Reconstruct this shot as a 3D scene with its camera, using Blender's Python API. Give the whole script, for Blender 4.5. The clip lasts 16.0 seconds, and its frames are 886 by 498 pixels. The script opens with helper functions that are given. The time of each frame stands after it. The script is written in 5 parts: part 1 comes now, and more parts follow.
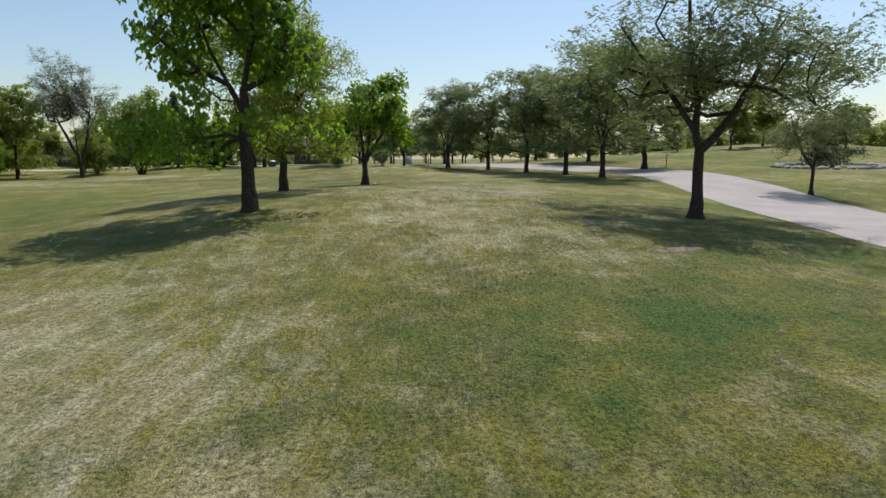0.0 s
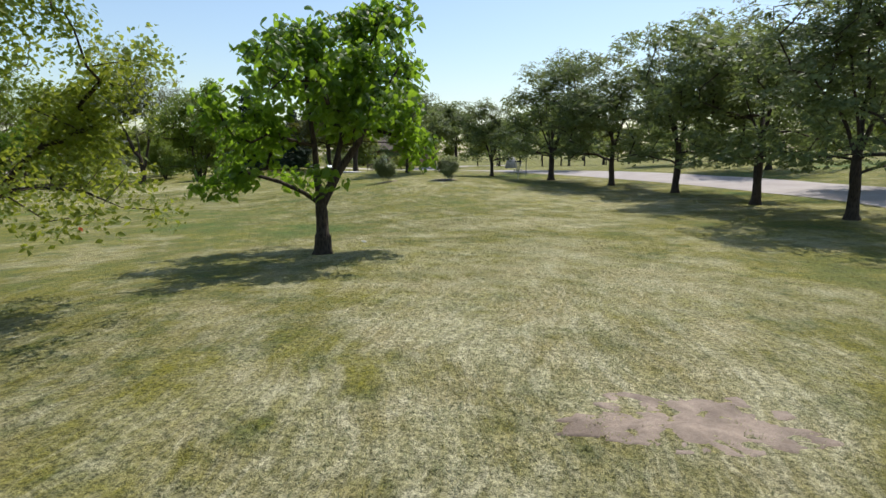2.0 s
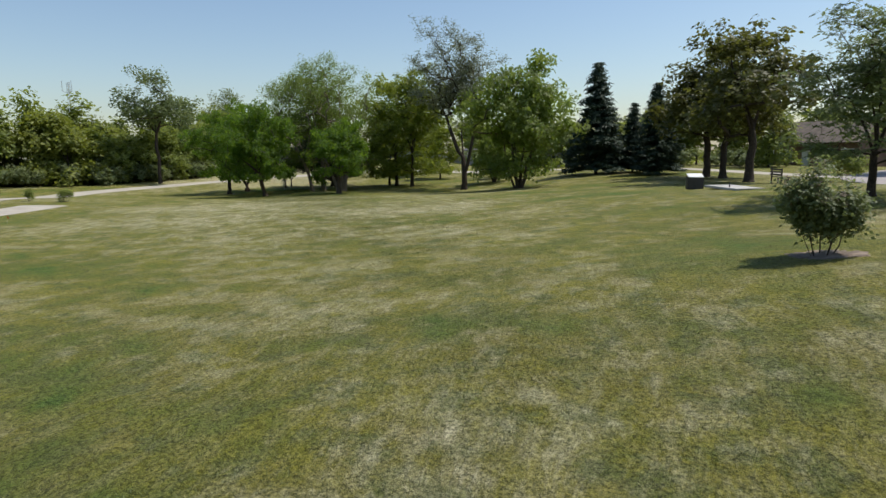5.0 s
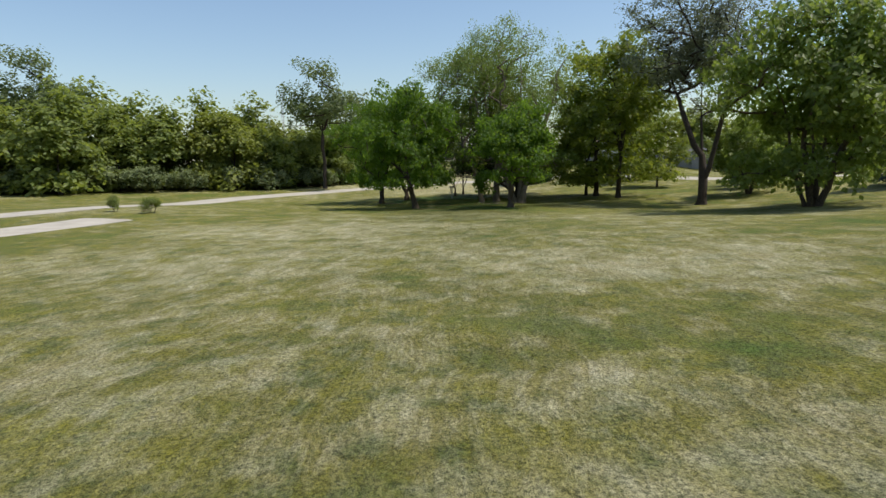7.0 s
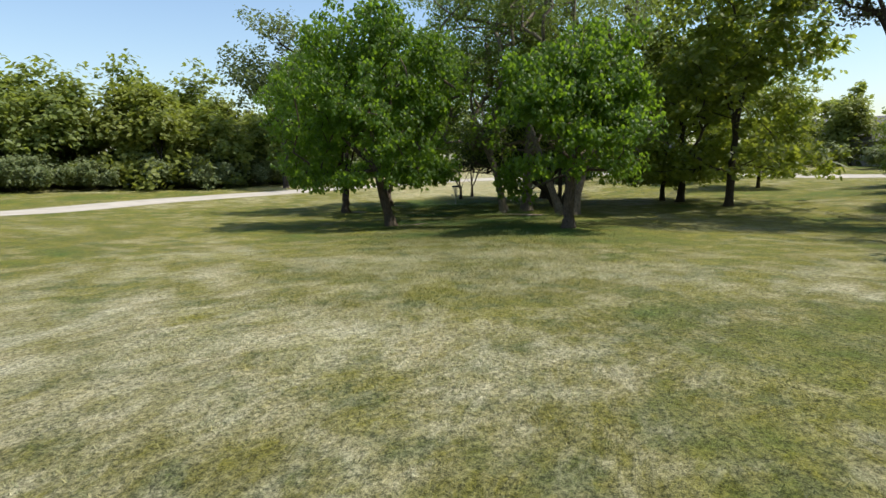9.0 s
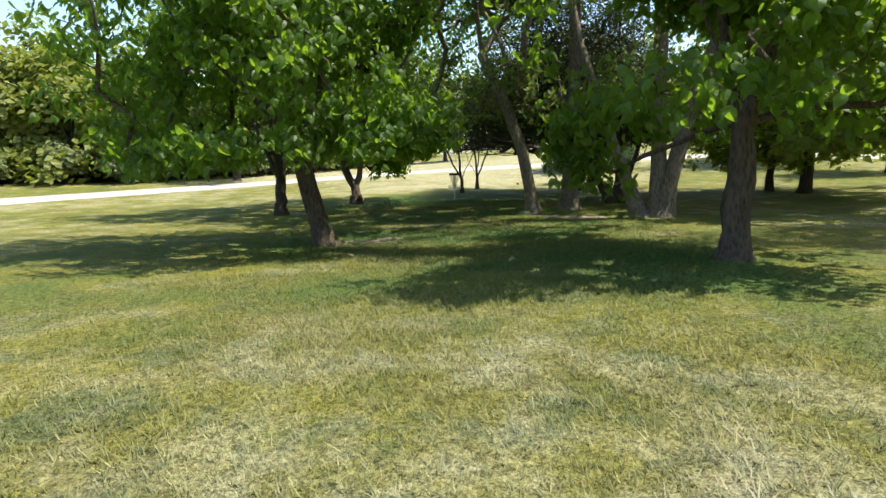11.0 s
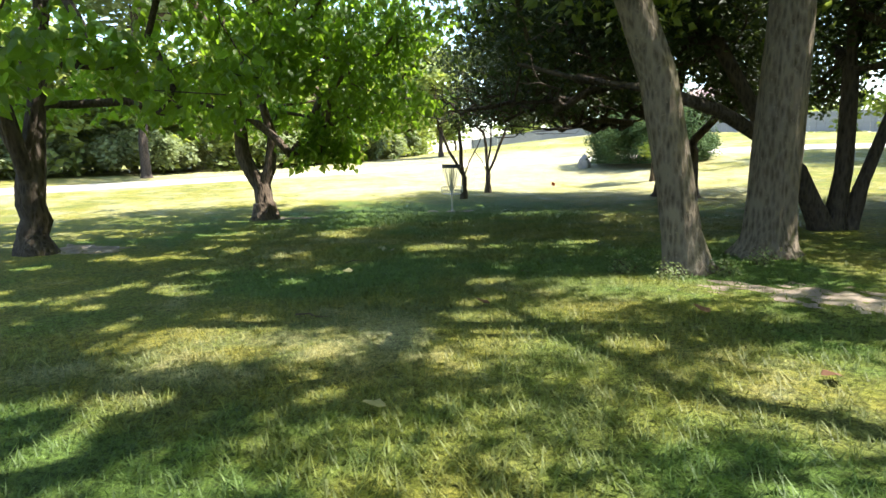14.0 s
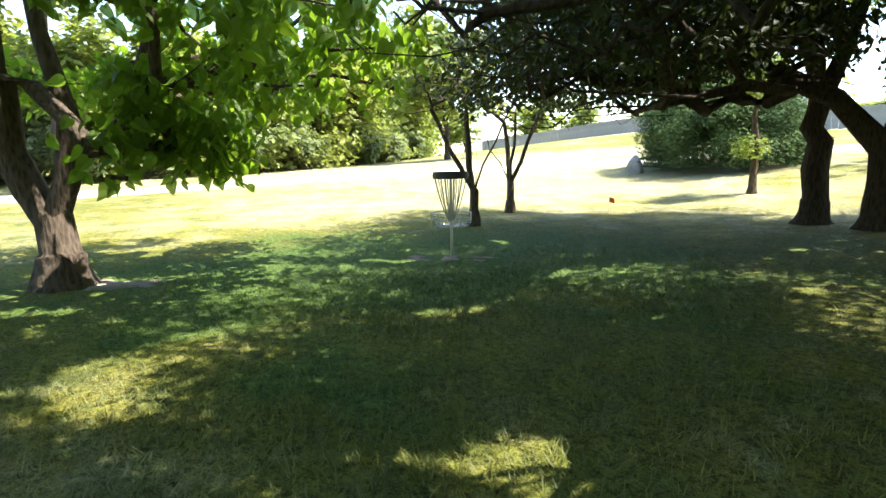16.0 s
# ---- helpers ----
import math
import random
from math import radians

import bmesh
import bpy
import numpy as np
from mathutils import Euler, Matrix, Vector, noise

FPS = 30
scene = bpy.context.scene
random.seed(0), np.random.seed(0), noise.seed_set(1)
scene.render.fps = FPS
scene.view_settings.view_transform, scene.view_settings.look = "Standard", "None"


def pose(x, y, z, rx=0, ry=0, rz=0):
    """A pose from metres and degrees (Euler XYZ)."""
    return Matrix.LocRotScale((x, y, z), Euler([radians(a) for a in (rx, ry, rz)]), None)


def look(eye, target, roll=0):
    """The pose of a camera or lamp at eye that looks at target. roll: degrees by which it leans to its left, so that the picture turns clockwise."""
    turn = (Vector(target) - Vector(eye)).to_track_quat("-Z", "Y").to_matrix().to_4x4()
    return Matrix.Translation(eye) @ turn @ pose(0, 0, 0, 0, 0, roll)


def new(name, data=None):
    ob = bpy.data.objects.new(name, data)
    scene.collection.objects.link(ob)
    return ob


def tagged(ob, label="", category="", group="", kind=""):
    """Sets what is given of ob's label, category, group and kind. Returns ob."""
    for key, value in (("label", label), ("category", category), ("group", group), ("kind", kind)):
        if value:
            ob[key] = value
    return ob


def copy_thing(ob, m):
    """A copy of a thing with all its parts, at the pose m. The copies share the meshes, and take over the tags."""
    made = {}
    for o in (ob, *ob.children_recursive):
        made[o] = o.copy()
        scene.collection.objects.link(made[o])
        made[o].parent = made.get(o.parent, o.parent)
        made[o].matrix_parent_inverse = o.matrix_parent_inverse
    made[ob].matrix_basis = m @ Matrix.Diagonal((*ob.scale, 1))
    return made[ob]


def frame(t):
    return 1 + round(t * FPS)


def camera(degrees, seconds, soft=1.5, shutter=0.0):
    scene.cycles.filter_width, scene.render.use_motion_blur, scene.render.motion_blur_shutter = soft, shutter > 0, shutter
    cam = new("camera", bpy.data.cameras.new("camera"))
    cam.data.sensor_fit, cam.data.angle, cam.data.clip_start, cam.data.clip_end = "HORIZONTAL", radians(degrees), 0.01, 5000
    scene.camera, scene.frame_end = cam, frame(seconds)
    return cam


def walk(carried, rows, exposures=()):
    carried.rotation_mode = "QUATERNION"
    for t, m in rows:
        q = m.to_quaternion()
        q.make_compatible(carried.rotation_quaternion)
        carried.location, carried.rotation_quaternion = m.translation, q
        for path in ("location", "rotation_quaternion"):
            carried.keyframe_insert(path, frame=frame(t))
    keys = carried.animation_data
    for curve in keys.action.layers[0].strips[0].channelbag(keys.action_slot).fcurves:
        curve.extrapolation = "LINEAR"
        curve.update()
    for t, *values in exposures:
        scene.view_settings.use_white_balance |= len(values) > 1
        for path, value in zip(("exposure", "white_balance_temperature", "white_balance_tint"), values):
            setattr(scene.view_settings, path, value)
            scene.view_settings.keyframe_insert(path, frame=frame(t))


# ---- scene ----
cam = camera(74.4, 16.0)
PATH = [
    (0, (-0.177, -3.244, 2.264), (-0.162, -1.268, 1.958), -0.1),
    (0.5, (0.351, 1.523, 2.395), (0.291, 3.498, 2.089), 0.1),
    (1, (0.95, 6.317, 2.635), (0.81, 8.288, 2.328), -0.0),
    (1.5, (1.391, 10.975, 2.952), (1.129, 12.933, 2.637), 0.0),
    (2, (1.432, 15.736, 3.251), (1.048, 17.672, 2.929), -0.3),
    (2.5, (1.117, 20.365, 3.364), (0.619, 22.275, 3.04), -0.4),
    (3, (1.152, 24.805, 3.439), (0.523, 26.676, 3.117), -0.6),
    (3.5, (0.649, 28.869, 3.463), (-0.214, 30.643, 3.135), -0.4),
    (4, (-1.333, 32.987, 3.509), (-2.448, 34.615, 3.18), -0.7),
    (4.5, (-3.598, 36.481, 3.56), (-4.922, 37.943, 3.23), -0.8),
    (5, (-6.474, 40.489, 3.498), (-7.945, 41.804, 3.172), -0.8),
    (5.2, (-7.166, 42.3, 3.563), (-8.706, 43.534, 3.236), -0.9),
    (7.3, (-24.761, 53.536, 2.741), (-26.593, 54.28, 2.445), -1.0),
    (7.5, (-26.749, 54.564, 2.688), (-28.583, 55.306, 2.391), -1.0),
    (8, (-31.815, 56.913, 2.5), (-33.647, 57.657, 2.201), -1.0),
    (8.5, (-36.558, 58.829, 2.217), (-38.389, 59.576, 1.917), -0.9),
    (9, (-40.803, 60.584, 2.052), (-42.634, 61.329, 1.749), -0.8),
    (9.2, (-42.359, 61.189, 1.954), (-44.19, 61.935, 1.652), -0.9),
    (11.5, (-55.397, 66.91, 0.984), (-57.227, 67.649, 0.662), -1.4),
    (12, (-57.716, 67.728, 0.968), (-59.543, 68.475, 0.647), -1.3),
    (12.5, (-59.862, 68.94, 0.823), (-61.688, 69.688, 0.497), -1.4),
    (13, (-61.853, 69.922, 0.459), (-63.677, 70.675, 0.137), -1.1),
    (13.5, (-63.702, 70.631, 0.342), (-65.528, 71.381, 0.02), -0.9),
    (14, (-65.494, 71.389, 0.322), (-67.323, 72.136, 0.009), -1.0),
    (14.5, (-67.304, 72.226, 0.272), (-69.135, 72.968, -0.038), -0.9),
    (15, (-69.122, 73.072, 0.277), (-70.956, 73.808, -0.033), -0.7),
    (15.5, (-70.937, 73.88, 0.283), (-72.776, 74.605, -0.023), -1.1),
    (16, (-72.756, 74.692, 0.28), (-74.599, 75.407, -0.022), -1.2),
]
walk(cam, [(t, look(eye, target, roll)) for t, eye, target, roll in PATH],
     [(0, -0.2), (1, 0.0), (2.5, 0.1), (4, -0.1), (5.2, -0.2), (7.5, 0.0), (8.5, 0.15), (9.2, 0.35), (10.5, 0.9), (11.5, 1.3), (12.0, 1.7), (12.6, 1.9), (13.5, 2.1), (14.5, 2.05), (15, 2.05), (16, 2.15)])

# ---- light ----
SUN_TOWARDS = Vector((0.42, 0.78, 1.62)).normalized()
world = bpy.data.worlds.new("sky")
scene.world = world
world.use_nodes = True
wn = world.node_tree
sky = wn.nodes.new("ShaderNodeTexSky")
sky.sky_type, sky.sun_disc = "NISHITA", False
sky.sun_elevation = math.asin(SUN_TOWARDS.z)
sky.sun_rotation = math.atan2(SUN_TOWARDS.x, SUN_TOWARDS.y)
sky.air_density, sky.dust_density, sky.ozone_density = 1.2, 1.0, 2.8
wn.links.new(sky.outputs[0], wn.nodes["Background"].inputs[0])
wn.nodes["Background"].inputs[1].default_value = 0.15
sun_data = bpy.data.lights.new("sun", "SUN")
sun_data.energy, sun_data.angle, sun_data.color = 5.0, radians(0.53), (1.0, 0.955, 0.88)
sun = new("sun", sun_data)
sun.matrix_world = look(SUN_TOWARDS * 200, (0, 0, 0))

# ---- small helpers ----
Z0 = 0.2
MOUNDS = [
    (-80, 68, 20, -1.4), (40, 80, 35, 2.34), (-128, 128, 20, 2.96), (64, 104, 20, 3), (-8, -28, 20, -1.53), (-4, 20, 8, 0.7),
    (-16, 72, 8, 0.75), (-44, 128, 20, 0.99), (-32, 50, 12, -0.44), (-68, 48, 8, 0.48), (20, 20, 8, -0.62), (56, 40, 8, 0.67),
    (-96, 120, 8, 0.67), (-28, 88, 8, 0.27), (-52, 84, 8, -0.46), (-72, 104, 8, -0.47), (-140, 80, 20, -0.63), (28, -16, 12, -0.67),
    (12, 52, 8, -0.34), (-26, 14, 12, -0.53), (-32, -16, 12, -0.45), (-88, 104, 8, 0.44), (-44, 100, 8, 0.41), (-68, 84, 8, 0.14),
    (-6.8, 54, 4.6, 0.78), (-81.6, 78.3, 2.0, -0.12),
    (-81.5, 88, 6, -0.34), (-68, 89, 6, -0.33), (-54, 87, 5, -0.27), (-78, 68.5, 3.5, 0.10), (-72, 75, 8, -0.16), (-60, 73.5, 3, 0.1), (-89, 86, 4, -0.3),
]


def ground_z(x, y):
    """Height of the rolling lawn."""
    x, y = np.asarray(x, float), np.asarray(y, float)
    z = np.full(np.broadcast(x, y).shape, Z0)
    for mx, my, s, h in MOUNDS:
        z = z + h * np.exp(-((x - mx) ** 2 + (y - my) ** 2) / (2 * s * s))
    return z


def gz(x, y):
    return float(ground_z(x, y))


def mesh_from(name, verts, faces, mats=(), smooth=False):
    me = bpy.data.meshes.new(name)
    me.from_pydata([tuple(v) for v in verts] if not isinstance(verts, np.ndarray) else verts.tolist(), [], faces)
    for m in mats:
        me.materials.append(m)
    if smooth:
        me.shade_smooth()
    me.update()
    return me


def part(name, data, material, parent, label=""):
    """Links a bmesh or a mesh as one object under a thing or a part."""
    if isinstance(data, bmesh.types.BMesh):
        me = bpy.data.meshes.new(name)
        data.to_mesh(me)
        data.free()
    else:
        me = data
    if material and not me.materials:
        me.materials.append(material)
    ob = new(name, me)
    ob.parent = parent
    return tagged(ob, label)


def thing(name, x, y, label, category, group="", z=None, turn=0.0):
    ob = new(name)
    ob.empty_display_size = 0.2
    ob.matrix_basis = pose(x, y, gz(x, y) if z is None else z, 0, 0, turn)
    return tagged(ob, label, category, group)


def bm_box(bm, c, size, bevel=0.0, rot=None):
    made = bmesh.ops.create_cube(bm, size=1.0)["verts"]
    m = Matrix.Translation(c) @ (rot or Matrix()) @ Matrix.Diagonal((*size, 1))
    bmesh.ops.transform(bm, matrix=m, verts=made)
    if bevel:
        edges = list({e for v in made for e in v.link_edges})
        bmesh.ops.bevel(bm, geom=edges, offset=bevel, segments=2, affect="EDGES", profile=0.6)


def bm_tube(bm, points, radii, sides=8, cap=True):
    """A tube through points with a radius at each."""
    v, f = tube_arrays([Vector(p) for p in points], radii, sides)
    vs = [bm.verts.new(p) for p in v]
    for face in f:
        bm.faces.new([vs[i] for i in face])
    if cap:
        bm.faces.new([vs[i] for i in range(sides)][::-1])
        bm.faces.new(vs[-sides:])


def tube_arrays(points, radii, sides, first=0, rough=0.0):
    verts, faces = [], []
    n = len(points)
    ref = Vector((0.31, 0.17, 0.0)).normalized()
    for i, p in enumerate(points):
        t = (points[min(i + 1, n - 1)] - points[max(i - 1, 0)])
        t = t.normalized() if t.length > 1e-6 else Vector((0, 0, 1))
        side = t.cross(ref)
        if side.length < 0.1:
            side = t.cross(Vector((0, 1, 0)))
        side.normalize()
        up = side.cross(t)
        for k in range(sides):
            a = 2 * math.pi * k / sides
            r = radii[i] * (1 + (rough * math.sin(k * 2.6 + i * 0.9 + p.z) if rough else 0))
            verts.append(p + side * (r * math.cos(a)) + up * (r * math.sin(a)))
    for i in range(n - 1):
        for k in range(sides):
            a, b = first + i * sides + k, first + i * sides + (k + 1) % sides
            faces.append((a, b, b + sides, a + sides))
    return verts, faces


# ---- materials ----
def material(name):
    m = bpy.data.materials.new(name)
    m.use_nodes = True
    return m, m.node_tree, m.node_tree.nodes["Principled BSDF"]


def node(nt, kind, **values):
    n = nt.nodes.new(kind)
    for key, value in values.items():
        n.inputs[key].default_value = value
    return n


def noise_node(nt, vector, scale, detail=4.0, rough=0.6):
    n = node(nt, "ShaderNodeTexNoise", Scale=scale, Detail=detail, Roughness=rough)
    nt.links.new(vector, n.inputs["Vector"])
    return n.outputs[0]


def ramp(nt, value, stops):
    n = nt.nodes.new("ShaderNodeValToRGB")
    while len(n.color_ramp.elements) < len(stops):
        n.color_ramp.elements.new(0.5)
    for e, (p, c) in zip(n.color_ramp.elements, stops):
        e.position, e.color = p, (*c, 1)
    nt.links.new(value, n.inputs[0])
    return n.outputs[0]


def mix(nt, factor, a, b, blend="MIX"):
    n = nt.nodes.new("ShaderNodeMix")
    n.data_type, n.blend_type = "RGBA", blend
    for value, socket in ((factor, n.inputs[0]), (a, n.inputs[6]), (b, n.inputs[7])):
        if isinstance(value, bpy.types.NodeSocket):
            nt.links.new(value, socket)
        elif isinstance(value, tuple):
            socket.default_value = (*value, 1)
        else:
            socket.default_value = value
    return n.outputs[2]


def bump(nt, bsdf, height, strength=0.5, distance=0.02):
    n = node(nt, "ShaderNodeBump", Strength=strength, Distance=distance)
    nt.links.new(height, n.inputs["Height"])
    nt.links.new(n.outputs[0], bsdf.inputs["Normal"])


def mapped(nt, scale, rotation=(0, 0, 0)):
    tc = nt.nodes.new("ShaderNodeTexCoord")
    m = node(nt, "ShaderNodeMapping", Scale=scale, Rotation=rotation)
    nt.links.new(tc.outputs["Object"], m.inputs["Vector"])
    return m.outputs[0]


# Dry and painted sunlit (+), lush and painted shaded (-) parts of the lawn: place, reach, amount
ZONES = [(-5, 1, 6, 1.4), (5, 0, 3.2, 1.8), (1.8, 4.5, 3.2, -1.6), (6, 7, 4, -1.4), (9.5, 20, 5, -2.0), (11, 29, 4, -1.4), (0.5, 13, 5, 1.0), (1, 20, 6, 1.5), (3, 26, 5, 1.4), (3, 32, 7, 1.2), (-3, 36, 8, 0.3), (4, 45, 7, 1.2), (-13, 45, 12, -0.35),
         # By the trees: shade painted green, sun pools and glaring far lawn straw-pale
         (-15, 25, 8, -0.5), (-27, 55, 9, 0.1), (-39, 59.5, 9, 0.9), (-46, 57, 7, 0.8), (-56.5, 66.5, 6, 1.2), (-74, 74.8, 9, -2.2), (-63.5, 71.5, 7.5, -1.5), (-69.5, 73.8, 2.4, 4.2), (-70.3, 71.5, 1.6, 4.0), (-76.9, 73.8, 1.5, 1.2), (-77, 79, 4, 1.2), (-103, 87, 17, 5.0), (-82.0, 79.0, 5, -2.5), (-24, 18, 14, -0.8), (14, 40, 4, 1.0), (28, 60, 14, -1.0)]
# Mower lines: turn in degrees, and the stretch of lawn where they run
MOWN = [(2, 0, 12, 17, 1.0), (35, -8, 42, 14, 0.8), (62, -38, 60, 17, 1.0), (23, -45, 62, 12, 0.8)]


def math_node(nt, op, a, b):
    n = nt.nodes.new("ShaderNodeMath")
    n.operation = op
    for value, socket in ((a, n.inputs[0]), (b, n.inputs[1])):
        if isinstance(value, bpy.types.NodeSocket):
            nt.links.new(value, socket)
        else:
            socket.default_value = value
    return n.outputs[0]


def near_zone(nt, vector, x, y, reach, amount):
    """An amount that fades out round a place on the lawn."""
    far = nt.nodes.new("ShaderNodeVectorMath")
    far.operation = "DISTANCE"
    nt.links.new(vector, far.inputs[0])
    far.inputs[1].default_value = (x, y, 0.0)
    fade = nt.nodes.new("ShaderNodeMapRange")
    fade.interpolation_type = "SMOOTHSTEP"
    for key, value in (("From Min", reach * 1.5), ("From Max", reach * 0.3), ("To Min", 0.0), ("To Max", amount)):
        fade.inputs[key].default_value = value
    nt.links.new(far.outputs["Value"], fade.inputs["Value"])
    return fade.outputs[0]


def grass_colour(nt, vector):
    """Green and dry patches of the lawn, from metres to hand's widths, with straw lying in the mower's lines. Some of
    the patches paint in tree shade and sun pools.
    """
    add = lambda p, q: math_node(nt, "ADD", p, q)
    times = lambda p, q: math_node(nt, "MULTIPLY", p, q)
    total = add(times(noise_node(nt, vector, 0.13, 3, 0.55), 0.55), times(noise_node(nt, vector, 0.75, 5, 0.62), 0.45))
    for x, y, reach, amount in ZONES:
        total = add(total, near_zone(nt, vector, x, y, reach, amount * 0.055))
    sway = node(nt, "ShaderNodeVectorMath")
    sway.operation = "MULTIPLY_ADD"
    wobble = node(nt, "ShaderNodeTexNoise", Scale=0.22, Detail=3.0)
    nt.links.new(vector, wobble.inputs["Vector"])
    nt.links.new(wobble.outputs[1], sway.inputs[0])
    sway.inputs[1].default_value = (2.2, 2.2, 0)
    nt.links.new(vector, sway.inputs[2])
    lines, wisps = None, None
    for turn, x, y, reach, amount in MOWN:
        turned = node(nt, "ShaderNodeMapping", Rotation=(0, 0, radians(-turn)))
        nt.links.new(sway.outputs[0], turned.inputs["Vector"])
        long = node(nt, "ShaderNodeMapping", Scale=(2.6, 0.16, 1.0))
        nt.links.new(turned.outputs[0], long.inputs["Vector"])
        one = ramp(nt, noise_node(nt, long.outputs[0], 1.0, 6, 0.68), [(0.50, (0, 0, 0)), (0.66, (1, 1, 1))])
        short = node(nt, "ShaderNodeMapping", Scale=(5.5, 1.3, 1.0))
        nt.links.new(turned.outputs[0], short.inputs["Vector"])
        two = ramp(nt, noise_node(nt, short.outputs[0], 1.0, 6, 0.74), [(0.48, (0, 0, 0)), (0.57, (1, 1, 1))])
        reaches = near_zone(nt, vector, x, y, reach, amount)
        one, two = times(one, reaches), times(two, reaches)
        lines = one if lines is None else math_node(nt, "MAXIMUM", lines, one)
        wisps = two if wisps is None else math_node(nt, "MAXIMUM", wisps, two)
    def patches(scale, detail, rough, at, low, high):
        moved = node(nt, "ShaderNodeMapping", Location=(at, -at, 0))
        nt.links.new(vector, moved.inputs["Vector"])
        n = noise_node(nt, moved.outputs[0], scale, detail, rough)
        return n if low is None else ramp(nt, n, [(low, (0, 0, 0)), (high, (1, 1, 1))])

    lush_or_shaded = ramp(nt, total, [(0.35, (0, 0, 0)), (0.50, (1, 1, 1))])
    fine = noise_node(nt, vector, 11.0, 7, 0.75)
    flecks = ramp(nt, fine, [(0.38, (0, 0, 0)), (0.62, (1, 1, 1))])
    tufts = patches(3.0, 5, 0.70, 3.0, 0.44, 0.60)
    pale_at = add(times(patches(0.85, 4, 0.6, 7.0, None, 0), 0.55), add(times(patches(2.4, 5, 0.7, 13.0, None, 0), 0.45), times(total, 1.3)))
    # Straw tone for dry grass and for the painted sun pools
    dry_or_sunlit = ramp(nt, math_node(nt, "SUBTRACT", pale_at, 0.65), [(0.48, (0, 0, 0)), (0.76, (1, 1, 1))])
    green = mix(nt, lush_or_shaded, (0.070, 0.114, 0.023), (0.126, 0.118, 0.017))
    green = mix(nt, times(patches(0.45, 5, 0.65, 21.0, 0.44, 0.62), times(lush_or_shaded, 0.75)), green, (0.168, 0.160, 0.013))
    green = mix(nt, times(patches(1.3, 5, 0.7, 29.0, 0.50, 0.60), times(lush_or_shaded, 0.8)), green, (0.055, 0.080, 0.020))
    green = mix(nt, times(flecks, times(lush_or_shaded, 0.30)), green, (0.220, 0.215, 0.080))
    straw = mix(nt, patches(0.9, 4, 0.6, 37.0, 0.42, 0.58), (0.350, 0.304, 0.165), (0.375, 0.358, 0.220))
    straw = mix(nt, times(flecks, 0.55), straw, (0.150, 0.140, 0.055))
    c = mix(nt, times(dry_or_sunlit, 0.84), green, straw)
    laid = times(add(times(dry_or_sunlit, 0.60), 0.25), add(times(lines, 0.60), add(times(wisps, 0.55), times(tufts, 0.15))))
    return mix(nt, math_node(nt, "MINIMUM", times(laid, lush_or_shaded), 0.75), c, (0.465, 0.44, 0.31)), math_node(nt, "ADD", fine, times(add(tufts, wisps), 0.35))


def make_lawn():
    m, nt, b = material("mown_grass")
    v = mapped(nt, (1, 1, 1))
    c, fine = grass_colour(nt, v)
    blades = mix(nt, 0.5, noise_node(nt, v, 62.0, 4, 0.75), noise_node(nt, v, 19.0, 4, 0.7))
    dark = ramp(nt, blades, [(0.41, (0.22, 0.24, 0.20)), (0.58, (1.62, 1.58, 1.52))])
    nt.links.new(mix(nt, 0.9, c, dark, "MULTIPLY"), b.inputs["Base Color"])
    b.inputs["Roughness"].default_value = 0.85
    b.inputs["Specular IOR Level"].default_value = 0.15
    bump(nt, b, mix(nt, 0.5, fine, blades), 1.0, 0.08)
    return m


def make_blades():
    m, nt, b = material("grass_blades")
    v = mapped(nt, (1, 1, 1))
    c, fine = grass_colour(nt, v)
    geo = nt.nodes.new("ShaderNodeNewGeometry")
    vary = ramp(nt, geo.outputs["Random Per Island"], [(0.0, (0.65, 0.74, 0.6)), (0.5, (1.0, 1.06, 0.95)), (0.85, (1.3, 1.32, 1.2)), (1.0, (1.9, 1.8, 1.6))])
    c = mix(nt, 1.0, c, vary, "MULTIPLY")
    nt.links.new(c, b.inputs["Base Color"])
    b.inputs["Roughness"].default_value = 0.6
    tr = nt.nodes.new("ShaderNodeBsdfTranslucent")
    nt.links.new(c, tr.inputs[0])
    mx = node(nt, "ShaderNodeMixShader", Fac=0.35)
    nt.links.new(b.outputs[0], mx.inputs[1])
    nt.links.new(tr.outputs[0], mx.inputs[2])
    nt.links.new(mx.outputs[0], nt.nodes["Material Output"].inputs[0])
    return m


